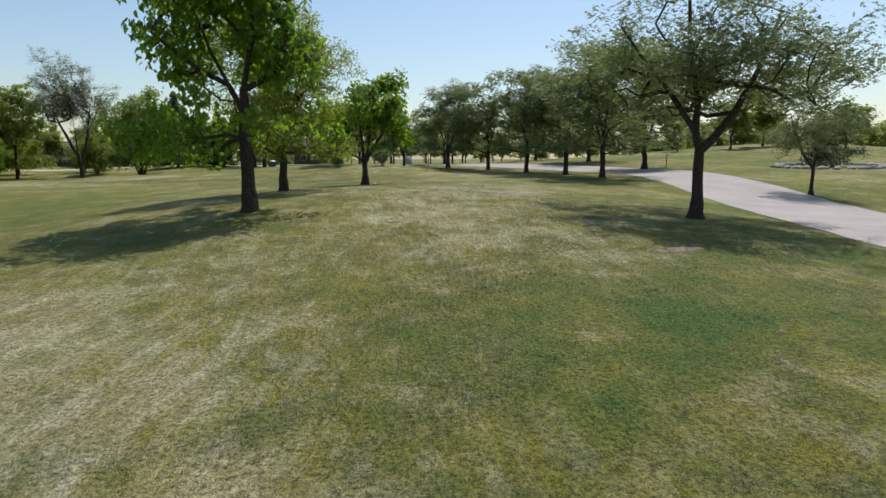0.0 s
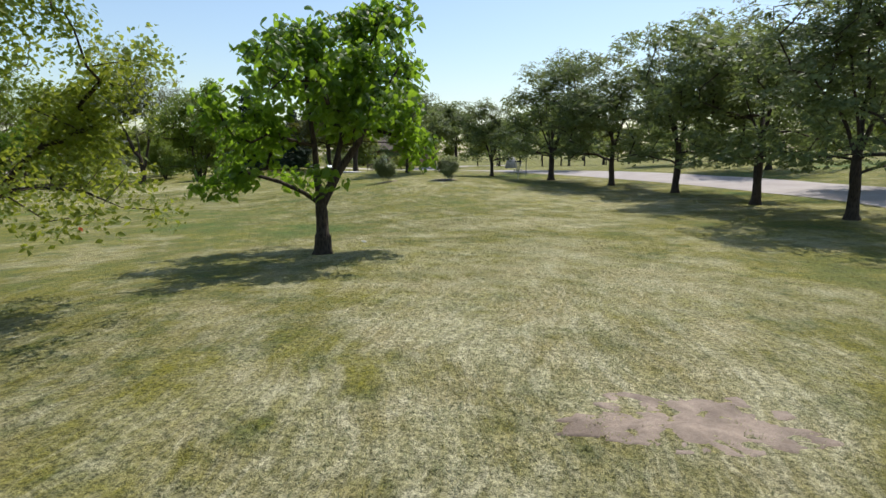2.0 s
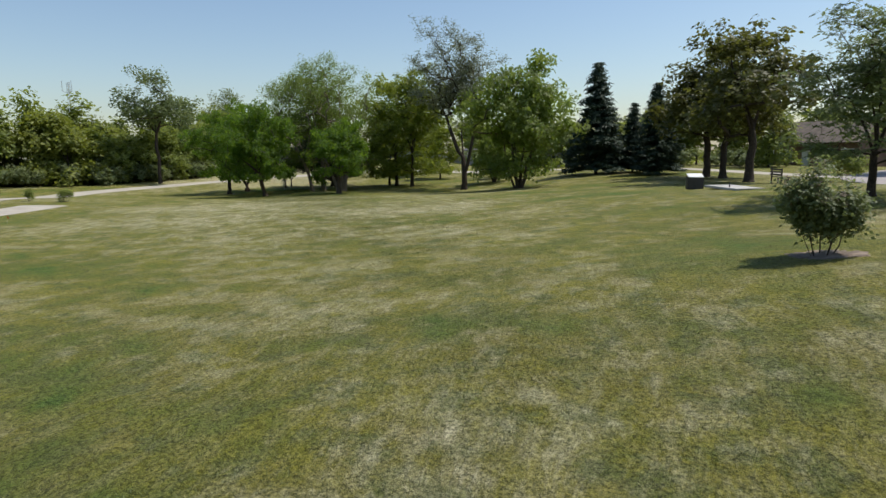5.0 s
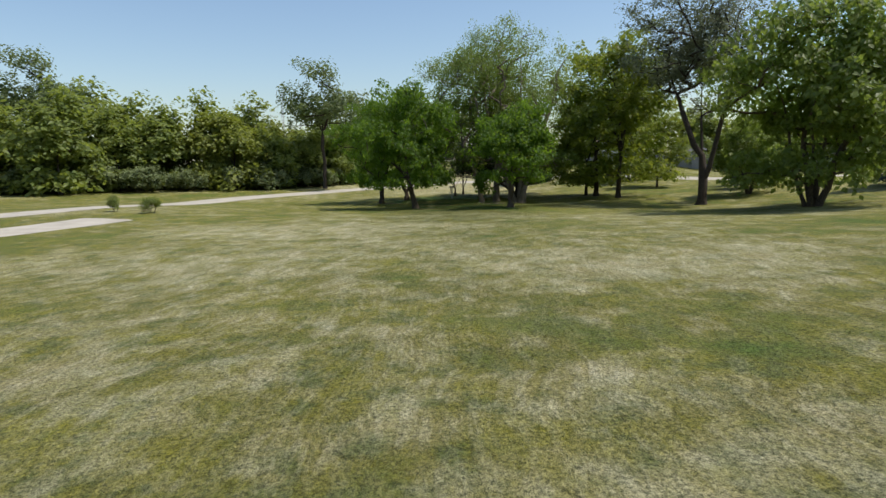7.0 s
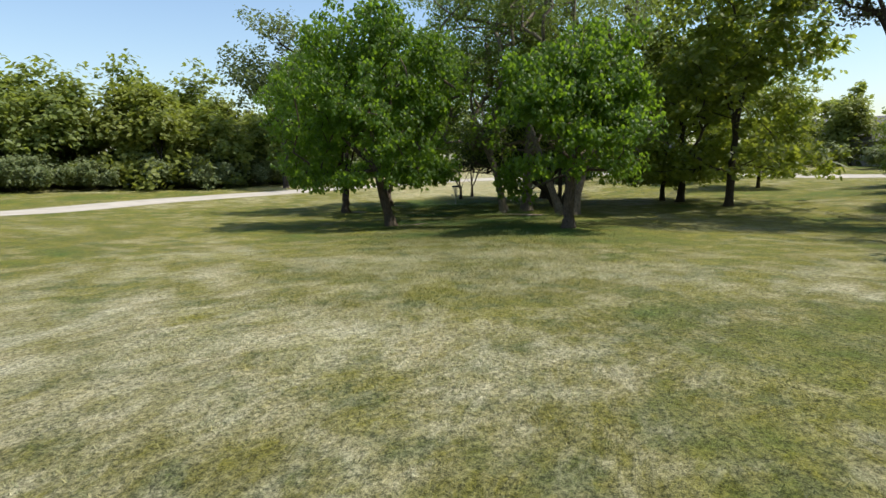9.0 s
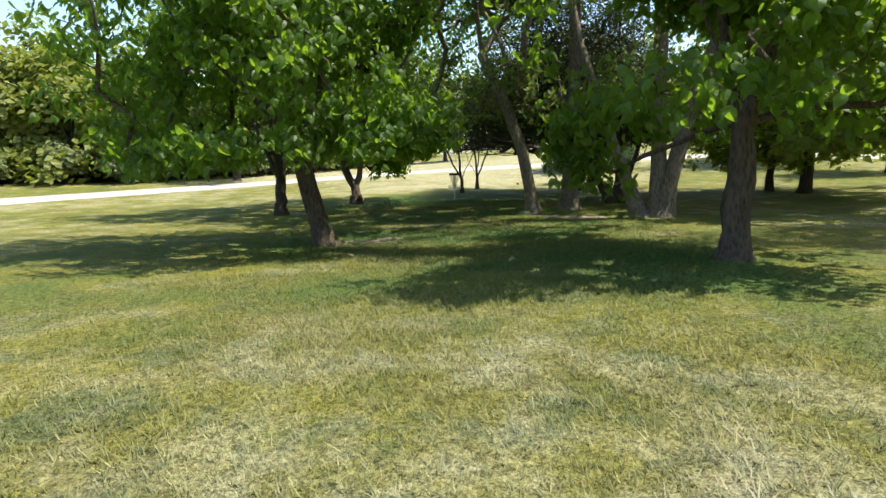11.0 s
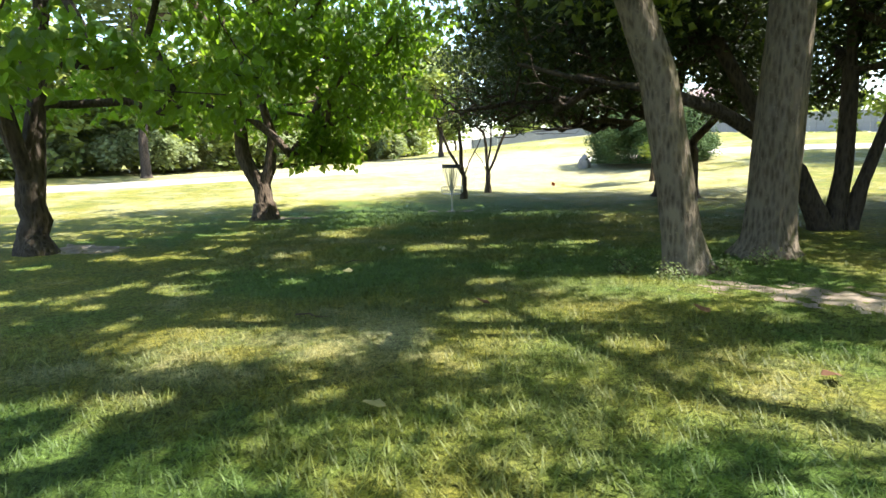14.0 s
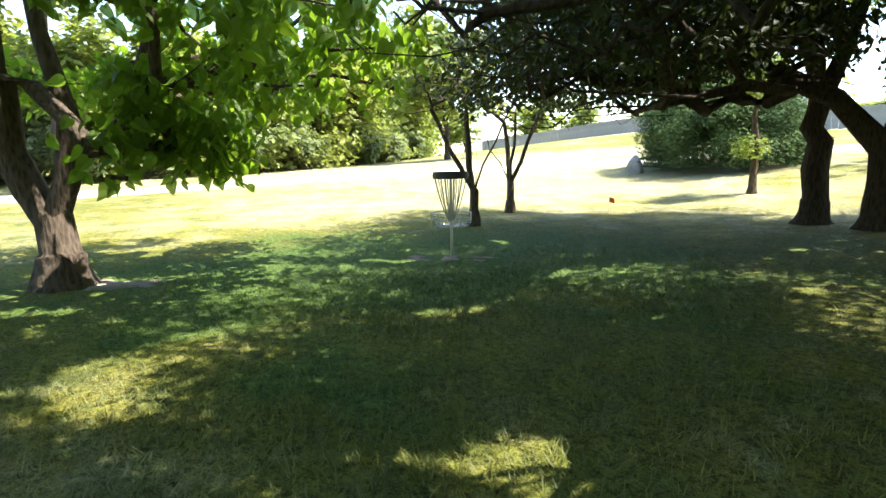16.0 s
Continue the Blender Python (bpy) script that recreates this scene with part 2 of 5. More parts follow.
def make_leaf(name, dark, light, glow, gloss=0.45, thin=0.42, sheer=0.0):
    """Leaves: varied one by one, shining where the light comes through."""
    m, nt, b = material(name)
    geo = nt.nodes.new("ShaderNodeNewGeometry")
    v = mapped(nt, (1, 1, 1))
    clump = ramp(nt, noise_node(nt, v, 0.8, 2, 0.5), [(0.35, (0, 0, 0)), (0.65, (1, 1, 1))])
    rnd = geo.outputs["Random Per Island"]
    c = mix(nt, rnd, dark, light)
    c = mix(nt, mix(nt, 0.5, clump, rnd, "MULTIPLY"), c, light)
    nt.links.new(c, b.inputs["Base Color"])
    b.inputs["Roughness"].default_value = gloss
    b.inputs["Specular IOR Level"].default_value = 0.28
    tr = nt.nodes.new("ShaderNodeBsdfTranslucent")
    nt.links.new(mix(nt, rnd, glow, tuple(min(1, g * 1.35) for g in glow)), tr.inputs[0])
    mx = node(nt, "ShaderNodeMixShader", Fac=thin)
    nt.links.new(b.outputs[0], mx.inputs[1])
    nt.links.new(tr.outputs[0], mx.inputs[2])
    out = mx.outputs[0]
    if sheer:
        through_leaf = nt.nodes.new("ShaderNodeBsdfTransparent")
        through_leaf.inputs[0].default_value = (0.75, 1.0, 0.30, 1)
        last = node(nt, "ShaderNodeMixShader", Fac=sheer)
        nt.links.new(out, last.inputs[1])
        nt.links.new(through_leaf.outputs[0], last.inputs[2])
        out = last.outputs[0]
    nt.links.new(out, nt.nodes["Material Output"].inputs[0])
    return m


def make_bark(name, dark, light, ridge=1.0):
    """Furrowed bark: broken upright ridges over darker cracks, with lichen flecks."""
    m, nt, b = material(name)
    v = mapped(nt, (24, 24, 6.5))
    ridges = noise_node(nt, v, 1.0, 7, 0.72)
    vor = node(nt, "ShaderNodeTexVoronoi", Scale=0.9)
    nt.links.new(v, vor.inputs["Vector"])
    plates = mix(nt, 0.45, ridges, vor.outputs[0])
    v2 = mapped(nt, (1, 1, 1))
    blotch = noise_node(nt, v2, 1.7, 4, 0.6)
    fleck = noise_node(nt, v2, 24.0, 3, 0.7)
    c = mix(nt, ramp(nt, plates, [(0.28, (0, 0, 0)), (0.60, (1, 1, 1))]), dark, light)
    c = mix(nt, ramp(nt, blotch, [(0.35, (0, 0, 0)), (0.75, (0.45, 0.45, 0.45))]), c, tuple(x * 0.55 for x in light))
    c = mix(nt, ramp(nt, fleck, [(0.60, (0, 0, 0)), (0.70, (0.5, 0.5, 0.5))]), c, tuple(min(1, x * 1.45) for x in light))
    nt.links.new(c, b.inputs["Base Color"])
    b.inputs["Roughness"].default_value = 0.92
    b.inputs["Specular IOR Level"].default_value = 0.2
    bump(nt, b, plates, 1.0 * ridge, 0.045)
    return m


def make_rough(name, a, b_, scale, bump_scale, strength=0.4, rough=0.9, metal=0.0, wide=None):
    """A plain matt surface with grain and stains."""
    m, nt, b = material(name)
    v = mapped(nt, (1, 1, 1))
    big = noise_node(nt, v, scale, 5, 0.6)
    small = noise_node(nt, v, bump_scale, 5, 0.7)
    c = mix(nt, ramp(nt, big, [(0.35, (0, 0, 0)), (0.65, (1, 1, 1))]), a, b_)
    c = mix(nt, 0.5, c, ramp(nt, small, [(0.3, (0.6, 0.6, 0.6)), (0.7, (1.2, 1.2, 1.2))]), "MULTIPLY")
    nt.links.new(c, b.inputs["Base Color"])
    b.inputs["Roughness"].default_value, b.inputs["Metallic"].default_value = rough, metal
    bump(nt, b, small, strength, 0.01)
    return m


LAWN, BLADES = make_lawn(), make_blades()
LEAF_CATALPA = make_leaf("catalpa_leaf", (0.028, 0.058, 0.012), (0.082, 0.130, 0.025), (0.222, 0.355, 0.022), 0.46, 0.51, 0.07)
LEAF_LOCUST = make_leaf("locust_leaf", (0.050, 0.076, 0.030), (0.130, 0.160, 0.066), (0.20, 0.25, 0.07), 0.5, 0.40)
LEAF_MAPLE = make_leaf("maple_leaf", (0.050, 0.078, 0.018), (0.150, 0.178, 0.040), (0.30, 0.33, 0.035), 0.45, 0.46, 0.12)
LEAF_LIGHT = make_leaf("willow_leaf", (0.060, 0.085, 0.022), (0.150, 0.185, 0.045), (0.24, 0.30, 0.05), 0.5, 0.42, 0.13)
LEAF_GREY = make_leaf("elm_leaf", (0.075, 0.090, 0.060), (0.160, 0.175, 0.115), (0.22, 0.25, 0.12), 0.5, 0.38)
LEAF_OAK = make_leaf("oak_leaf", (0.045, 0.055, 0.016), (0.105, 0.105, 0.030), (0.17, 0.18, 0.03), 0.5, 0.35)
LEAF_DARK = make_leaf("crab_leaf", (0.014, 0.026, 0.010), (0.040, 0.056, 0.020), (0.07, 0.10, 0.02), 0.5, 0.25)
LEAF_WOOD = make_leaf("woodland_leaf", (0.060, 0.094, 0.024), (0.185, 0.220, 0.060), (0.29, 0.34, 0.05), 0.5, 0.44)
LEAF_YELLOW = make_leaf("boxelder_leaf", (0.085, 0.108, 0.022), (0.21, 0.23, 0.050), (0.28, 0.32, 0.04), 0.5, 0.40)
LEAF_SPRUCE = make_leaf("spruce_needle", (0.016, 0.036, 0.020), (0.050, 0.080, 0.048), (0.04, 0.06, 0.03), 0.6, 0.15)
LEAF_JUNIPER = make_leaf("juniper_needle", (0.022, 0.056, 0.018), (0.070, 0.115, 0.034), (0.06, 0.10, 0.03), 0.85, 0.2)
LEAF_SHRUB = make_leaf("shrub_leaf", (0.066, 0.098, 0.038), (0.180, 0.205, 0.092), (0.22, 0.27, 0.08), 0.5, 0.38)
BARK_DARK = make_bark("dark_bark", (0.022, 0.017, 0.013), (0.078, 0.060, 0.046))
BARK_GREY = make_bark("grey_bark", (0.058, 0.044, 0.032), (0.200, 0.162, 0.122))
BARK_BROWN = make_bark("brown_bark", (0.030, 0.022, 0.016), (0.112, 0.084, 0.060))
EARTH_MAT = make_rough("bare_earth", (0.15, 0.112, 0.085), (0.29, 0.225, 0.175), 2.5, 30.0, 0.8)
ROAD_MAT = make_rough("pale_asphalt", (0.30, 0.265, 0.25), (0.37, 0.33, 0.31), 0.5, 40.0, 0.3, 0.92)
GRAVEL_MAT = make_rough("gravel", (0.35, 0.315, 0.26), (0.45, 0.405, 0.335), 0.8, 45.0, 0.6, 0.95)
CONCRETE = make_rough("concrete", (0.38, 0.36, 0.33), (0.48, 0.46, 0.42), 1.5, 30.0, 0.3, 0.9)
STONE = make_rough("stone", (0.22, 0.21, 0.20), (0.36, 0.345, 0.32), 3.0, 14.0, 0.7, 0.9)
STEEL = make_rough("galvanised_steel", (0.45, 0.45, 0.44), (0.58, 0.58, 0.57), 6.0, 60.0, 0.15, 0.42, 0.9)
BAND_BLUE = make_rough("blue_painted_band", (0.010, 0.016, 0.055), (0.016, 0.024, 0.075), 4.0, 50.0, 0.05, 0.4)
WHITE_PAINT = make_rough("white_paint", (0.74, 0.74, 0.72), (0.80, 0.80, 0.78), 3.0, 40.0, 0.1, 0.5)
ORANGE = make_rough("orange_plastic", (0.75, 0.12, 0.03), (0.85, 0.17, 0.04), 8.0, 60.0, 0.05, 0.5)
DARK_METAL = make_rough("dark_painted_metal", (0.035, 0.033, 0.032), (0.06, 0.056, 0.052), 3.0, 40.0, 0.1, 0.55)
WOOD_DARK = make_rough("weathered_boards", (0.085, 0.065, 0.05), (0.16, 0.125, 0.095), 2.0, 30.0, 0.4)
FENCE_GREY = make_rough("grey_fence_boards", (0.30, 0.28, 0.27), (0.40, 0.375, 0.36), 1.0, 20.0, 0.3)
SHINGLE = make_rough("roof_shingles", (0.11, 0.105, 0.105), (0.18, 0.17, 0.165), 1.5, 18.0, 0.6)
SHINGLE_RED = make_rough("red_roof_shingles", (0.30, 0.20, 0.17), (0.40, 0.28, 0.24), 1.5, 18.0, 0.6)
SIDING = make_rough("pale_siding", (0.44, 0.41, 0.38), (0.54, 0.50, 0.46), 1.2, 20.0, 0.2)
BRICK_WALL = make_rough("brown_brick", (0.12, 0.075, 0.055), (0.20, 0.13, 0.095), 2.0, 25.0, 0.5)
GLASS_DARK, _nt, _b = material("window_glass")
_b.inputs["Base Color"].default_value, _b.inputs["Roughness"].default_value = (0.02, 0.025, 0.03, 1), 0.05
DEAD_LEAF = make_leaf("fallen_leaf", (0.10, 0.11, 0.05), (0.26, 0.24, 0.12), (0.12, 0.11, 0.04), 0.6, 0.2)
BLOOM = make_leaf("faded_bloom", (0.22, 0.16, 0.11), (0.42, 0.34, 0.27), (0.20, 0.15, 0.10), 0.7, 0.25)
BROWN_LEAF = make_leaf("brown_leaf", (0.085, 0.042, 0.022), (0.15, 0.075, 0.04), (0.08, 0.04, 0.02), 0.7, 0.2)

# ---- ground ----
def spaced(lo, hi, step, ends):
    inner = np.arange(lo, hi + step / 2, step)
    out = np.cumsum(step * 1.35 ** np.arange(1, 40))
    out = out[out < ends]
    return np.concatenate([lo - out[::-1], inner, hi + out])


def build_ground():
    xs, ys = spaced(-135, 50, 1.1, 1800), spaced(-25, 130, 1.1, 1800)
    gx, gy = np.meshgrid(xs, ys)
    ripple = 0.018 * np.sin(gx * 1.7 + 1.3 * np.sin(gy * 0.9)) * np.sin(gy * 1.4 + np.sin(gx * 0.8))
    verts = np.stack([gx, gy, ground_z(gx, gy) + ripple], -1).reshape(-1, 3)
    w = len(xs)
    i = (np.arange(len(ys) - 1)[:, None] * w + np.arange(w - 1)[None]).ravel()
    faces = np.stack([i, i + 1, i + w + 1, i + w], -1).tolist()
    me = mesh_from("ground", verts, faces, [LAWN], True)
    return tagged(new("ground", me), "mown park lawn, green with dry straw patches, painted sun pools and shade, and faint mower tracks", "lawn", kind="structure")


build_ground()


def smooth_line(points, step=1.2):
    pts = [Vector(p) for p in points]
    out = []
    for i in range(len(pts) - 1):
        a, b = pts[i], pts[i + 1]
        p0, p3 = pts[max(i - 1, 0)], pts[min(i + 2, len(pts) - 1)]
        n = max(2, int((b - a).length / step))
        for k in range(n):
            t = k / n
            out.append(0.5 * ((2 * a) + (b - p0) * t + (2 * p0 - 5 * a + 4 * b - p3) * t * t + (3 * a - p0 - 3 * b + p3) * t ** 3))
    return out + [pts[-1]]


def build_strip(name, points, width, mat, label, category, thick=0.03):
    """A road or path: a low slab that follows the lawn, with slightly ragged edges."""
    line = smooth_line(points)
    verts, faces, cols = [], [], 8
    for i, p in enumerate(line):
        d = (line[min(i + 1, len(line) - 1)] - line[max(i - 1, 0)]).normalized()
        side = Vector((d.y, -d.x))
        w = width * (1 + 0.03 * noise.noise((p.x * 0.35, p.y * 0.35, 3.0)))
        for k in range(cols + 1):
            s = (k / cols - 0.5) * w
            edge = 0.16 * noise.noise((p.x, p.y, 7.0 + k)) if k in (0, cols) else 0
            q = p + side * (s + edge)
            crown = 0.012 + thick * (0 if k in (0, cols) else 1)
            verts.append((q.x, q.y, gz(q.x, q.y) + crown))
    n = cols + 1
    for i in range(len(line) - 1):
        for k in range(cols):
            faces.append((i * n + k, i * n + k + 1, (i + 1) * n + k + 1, (i + 1) * n + k))
    tagged(new(name, mesh_from(name, verts, faces, [mat], True)), label, category, kind="structure")


build_strip("road", [(9, -30), (11, -6), (13.4, 10), (15.2, 22), (16.8, 34), (17.0, 45), (13.6, 55), (8.0, 63), (1.0, 72), (-9, 82), (-16, 93), (-19, 106), (-18, 130), (-10, 170)],
            6.0, ROAD_MAT, "pale worn asphalt park road curving between lawns", "road")
build_strip("path_gravel", [(-34, -60), (-38, -20), (-46, 8), (-55, 28), (-62, 38.5), (-68, 44.0), (-78, 49.0), (-91, 57), (-98.5, 70), (-101, 83), (-96, 94), (-80, 108.6), (-62, 115.5), (-44, 112), (-28, 105), (-19.5, 100)],
            3.6, GRAVEL_MAT, "pale gravel path winding round the lawn", "path")
build_strip("path_spur", [(-37, -14), (-41, 10), (-46, 30), (-50, 39), (-55, 44.4), (-59.0, 47.4)], 3.4, GRAVEL_MAT, "short pale gravel spur beside two clipped shrubs", "path")


def build_patch(name, x, y, rx, ry, turn, mat, label, lift=-0.002):
    """A worn patch with an uneven outline, lying on the lawn."""
    verts, faces, rings, n = [], [], 14, 84
    c, s = math.cos(turn), math.sin(turn)
    for i in range(rings + 1):
        for k in range(n):
            a = 2 * math.pi * k / n
            r = i / rings * (1 + 0.5 * noise.noise((math.cos(a) * 1.7 + x, math.sin(a) * 1.7 + y, 2.0)) + 0.3 * noise.noise((math.cos(a) * 6, math.sin(a) * 6, x)))
            u, v = rx * r * math.cos(a), ry * r * math.sin(a)
            px, py = x + u * c - v * s, y + u * s + v * c
            h = lift + 0.020 * (1 - (i / rings) ** 1.3) + 0.030 * noise.noise((px * 4, py * 4, 1.0)) + 0.02 * noise.noise((px * 11, py * 11, 3.0)) - (0.05 if i == rings else 0)
            verts.append((px, py, gz(px, py) + h))
    for i in range(rings):
        for k in range(n):
            faces.append((i * n + k, i * n + (k + 1) % n, (i + 1) * n + (k + 1) % n, (i + 1) * n + k))
    tagged(new(name, mesh_from(name, verts, faces, [mat], True)), label, "bare earth", kind="structure")


PATCHES = [(2.65, 20.95, 1.2, 0.6, 0.2), (-66.5, 69.6, 1.0, 0.5, 1.0), (-66.9, 70.1, 0.55, 0.4, 0.3), (-68.7, 76.6, 1.5, 0.6, 0.3),
           (-77.2, 69.4, 0.8, 0.45, 0.8), (-81.0, 73.3, 0.7, 0.4, 1.2), (-9.9, 53.7, 0.8, 0.55, 0.2), (-5.55, 52.8, 0.8, 0.5, 0.1),
           (5.2, 9.6, 0.8, 0.25, 0.3), (-81.2, 78.1, 0.9, 0.5, 1.2)]
for px_, py_, rx_, ry_, turn_ in PATCHES:
    build_patch("bare_earth", px_, py_, rx_, ry_, turn_, EARTH_MAT, "worn patch of dry bare earth in the lawn")

# ---- trees ----
HEART = (np.array([(0, 0.02, 0), (0.15, -0.07, -0.05), (0.32, 0.0, -0.11), (0.40, 0.20, -0.15), (0.33, 0.46, -0.15), (0.16, 0.78, -0.16), (0.02, 1.06, -0.30), (-0.16, 0.78, -0.16), (-0.33, 0.46, -0.15), (-0.40, 0.20, -0.15),
                   (-0.32, 0.0, -0.11), (-0.15, -0.07, -0.05), (0, 0.36, 0.03), (0, 0.72, -0.04)]), [(0, 1, 2, 3, 12), (12, 3, 4), (12, 4, 5, 13), (13, 5, 6), (0, 12, 9, 10, 11), (12, 8, 9), (12, 13, 7, 8), (13, 6, 7)])
OVAL = (np.array([(0, 0, 0), (0.30, 0.42, 0.07), (0, 1.0, 0), (-0.30, 0.42, 0.07)]), [(0, 1, 2), (0, 2, 3)])
SPRIG = (np.array([(0, 0, 0), (0.26, 0.20, 0.02), (0.06, 0.36, 0), (-0.24, 0.30, 0.03), (0, 0.34, 0), (0.24, 0.56, 0.02), (0.03, 0.68, 0), (-0.22, 0.62, 0.03), (0, 0.66, 0), (0.12, 0.86, 0), (0, 1.05, -0.03), (-0.12, 0.84, 0)]),
         [(0, 1, 2, 3), (4, 5, 6, 7), (8, 9, 10, 11)])
NEEDLES = (np.array([(-0.14, 0, 0), (0.14, 0, 0), (0.03, 1.0, -0.04), (-0.03, 1.0, -0.04)]), [(0, 1, 2, 3)])


def leaf_mesh(name, centres, sizes, ups, droop, shape, mat, rng):
    """Leaves of one shape at the centres, each turned its own way. ups: the way a leaf's face looks; droop: how far its tip hangs."""
    base, polys = shape
    n = len(centres)
    az = rng.uniform(0, 2 * np.pi, n)
    tip = np.stack([np.cos(az), np.sin(az), -droop * rng.uniform(0.4, 1.5, n)], -1)
    tip /= np.linalg.norm(tip, axis=1)[:, None]
    nrm = ups + rng.normal(0, 0.45, (n, 3))
    nrm -= (nrm * tip).sum(1)[:, None] * tip
    nrm /= np.linalg.norm(nrm, axis=1)[:, None] + 1e-9
    side = np.cross(tip, nrm)
    local = base[None] * sizes[:, None, None]
    verts = centres[:, None] + local[:, :, :1] * side[:, None] + local[:, :, 1:2] * tip[:, None] + local[:, :, 2:] * nrm[:, None]
    k = len(base)
    faces = []
    for p in polys:
        faces += (np.arange(n)[:, None] * k + np.array(p)[None]).tolist()
    return mesh_from(name, verts.reshape(-1, 3), faces, [mat])


def grow(stems, targets, rng, reach=0.55, sag=0.0, tip_r=0.008, power=2.3, base_r=None, wander=0.1):
    """A skeleton: stems first, then a branch to each target from the best place on what has grown. Gives positions, parents and radii."""
    pos, par, low, least = [], [], [], []
    for stem in stems:
        last = -1
        start = stem.get("on", -1)
        if start >= 0:
            last = start
        for k, p in enumerate(stem["pts"]):
            pos.append(np.array(p, float)); par.append(last); low.append(stem.get("bare", 0.0))
            least.append(stem.get("least", 0.0) * (1 - 0.88 * k / len(stem["pts"])))
            last = len(pos) - 1
    order = np.argsort([np.linalg.norm(t - pos[0]) for t in targets])
    ends = []
    for j in order:
        t = targets[j]
        a = np.array(pos)
        d = t - a
        dist = np.linalg.norm(d, axis=1) + 1e-6
        cost = dist * (1 + 0.9 * np.clip(-d[:, 2] / dist, 0, 1)) + np.where(a[:, 2] < np.array(low), 50.0, 0) + np.where(d[:, 2] / dist > 0.93, 0.4 * dist, 0)
        i = int(np.argmin(cost))
        start, steps = a[i].copy(), max(1, int(dist[i] / reach))
        last = i
        for s in range(1, steps + 1):
            f = s / steps
            p = start + d[i] * f
            p[2] += sag * math.sin(math.pi * f) * dist[i]
            if s < steps:
                p += rng.normal(0, wander * reach, 3)
            pos.append(p); par.append(last); low.append(0.0)
            last = len(pos) - 1
        ends.append(last)
    n = len(pos)
    area = np.zeros(n)
    child = [[] for _ in range(n)]
    for i in range(n - 1, -1, -1):
        area[i] += tip_r ** power if not child[i] else 0
        if par[i] >= 0:
            child[par[i]].append(i)
            area[par[i]] += area[i]
    rad = area ** (1 / power)
    if base_r:
        rad = np.minimum(tip_r + (rad - tip_r) * (base_r - tip_r) / max(rad[0] - tip_r, 0.03), base_r * 1.05)
    top = max(p[2] for p in pos)
    for i in range(n):
        if i < len(least):
            rad[i] = max(rad[i] * (1 - 0.45 * max(0.0, pos[i][2]) / top), least[i])
        elif base_r:
            rad[i] = min(rad[i], base_r * 0.42)
    return np.array(pos), par, rad, child


def wood_mesh(name, pos, par, rad, child, mat, flare=0.55, thinnest=0.0, sides=(9, 6, 4)):
    verts, faces = [], []
    starts = [(i, None) for i in range(len(pos)) if par[i] < 0]
    while starts:
        i, came = starts.pop()
        chain = [came, i] if came is not None else [i]
        while child[i]:
            kids = sorted(child[i], key=lambda c: -rad[c])
            for c in kids[1:]:
                if rad[c] > thinnest:
                    starts.append((c, i))
            i = kids[0]
            chain.append(i)
        pts = [Vector(pos[c]) for c in chain]
        rr = [rad[c] for c in chain]
        if came is not None:
            rr[0] = min(rad[came] * 0.85, rr[1] * 1.2)
            if par[came] >= 0:
                pts.insert(0, pts[0].lerp(Vector(pos[par[came]]), 0.6))
                rr.insert(0, rr[0] * 0.8)
        thick = max(rr[:2])
        rough = 0.0
        if came is None and flare:
            foot = pts[0]
            extra, er = [], []
            for h, k in ((-0.25, 1 + flare * 1.35), (0.0, 1 + flare), (0.09, 1 + flare * 0.62), (0.22, 1 + flare * 0.32), (0.45, 1 + flare * 0.12)):
                d = (pts[1] - foot)
                extra.append(foot + d * (h / max(d.length, 0.3)) if h < d.length else foot + d * 0.9)
                er.append(rr[0] * k)
            pts, rr = extra + pts[1:], er + rr[1:]
            rough = 0.10
        n = sides[0] if thick > 0.07 else sides[1] if thick > 0.025 else sides[2]
        if came is None:
            n = 14
        v, f = tube_arrays(pts, rr, n, len(verts), rough)
        verts += v
        faces += f
    return mesh_from(name, [tuple(v) for v in verts], faces, [mat], True)


def crown_points(rng, n, centre, rx, rz_up, rz_down, lumps=0.30, shell=0.35, seed=0.0, ry=None, bough=0.30, layer=0.75):
    """Places of leaf clusters: gathered into boughs of an uneven crown, with gaps between them."""
    scale = np.array((rx, ry or rx, 1.0))
    out, total = [], max(9, n // 13)
    while len(out) < total:
        d = rng.normal(size=3)
        d /= np.linalg.norm(d)
        if d[2] < -0.8:
            continue
        r = (1 - bough * 0.75) * rng.uniform() ** shell
        lump = 1 + lumps * 1.5 * noise.noise((d[0] * 1.6 + seed, d[1] * 1.6 - seed, d[2] * 1.6 + 2.1 * seed))
        out.append(np.array(centre) + d * r * lump * scale * (1, 1, rz_up if d[2] > 0 else rz_down))
    out = np.array(out)
    home = out[rng.integers(0, total, n)]
    d = rng.normal(size=(n, 3))
    d /= np.linalg.norm(d, axis=1)[:, None]
    return home + d * (rng.uniform(size=n) ** 0.5 * rng.uniform(0.7, 1.3, n))[:, None] * rx * bough * np.array((1, 1, layer))


def skirt(n, r0, r1, z0, z1, a0=0.0, a1=6.283):
    """A fringe of low hanging clusters round a crown."""
    def places(rng):
        a, r = rng.uniform(a0, a1, n), rng.uniform(r0, r1, n)
        return np.stack([np.cos(a) * r, np.sin(a) * r, rng.uniform(z0, z1, n)], -1)
    return places


def both(*some):
    return lambda rng: np.concatenate([s(rng) for s in some])


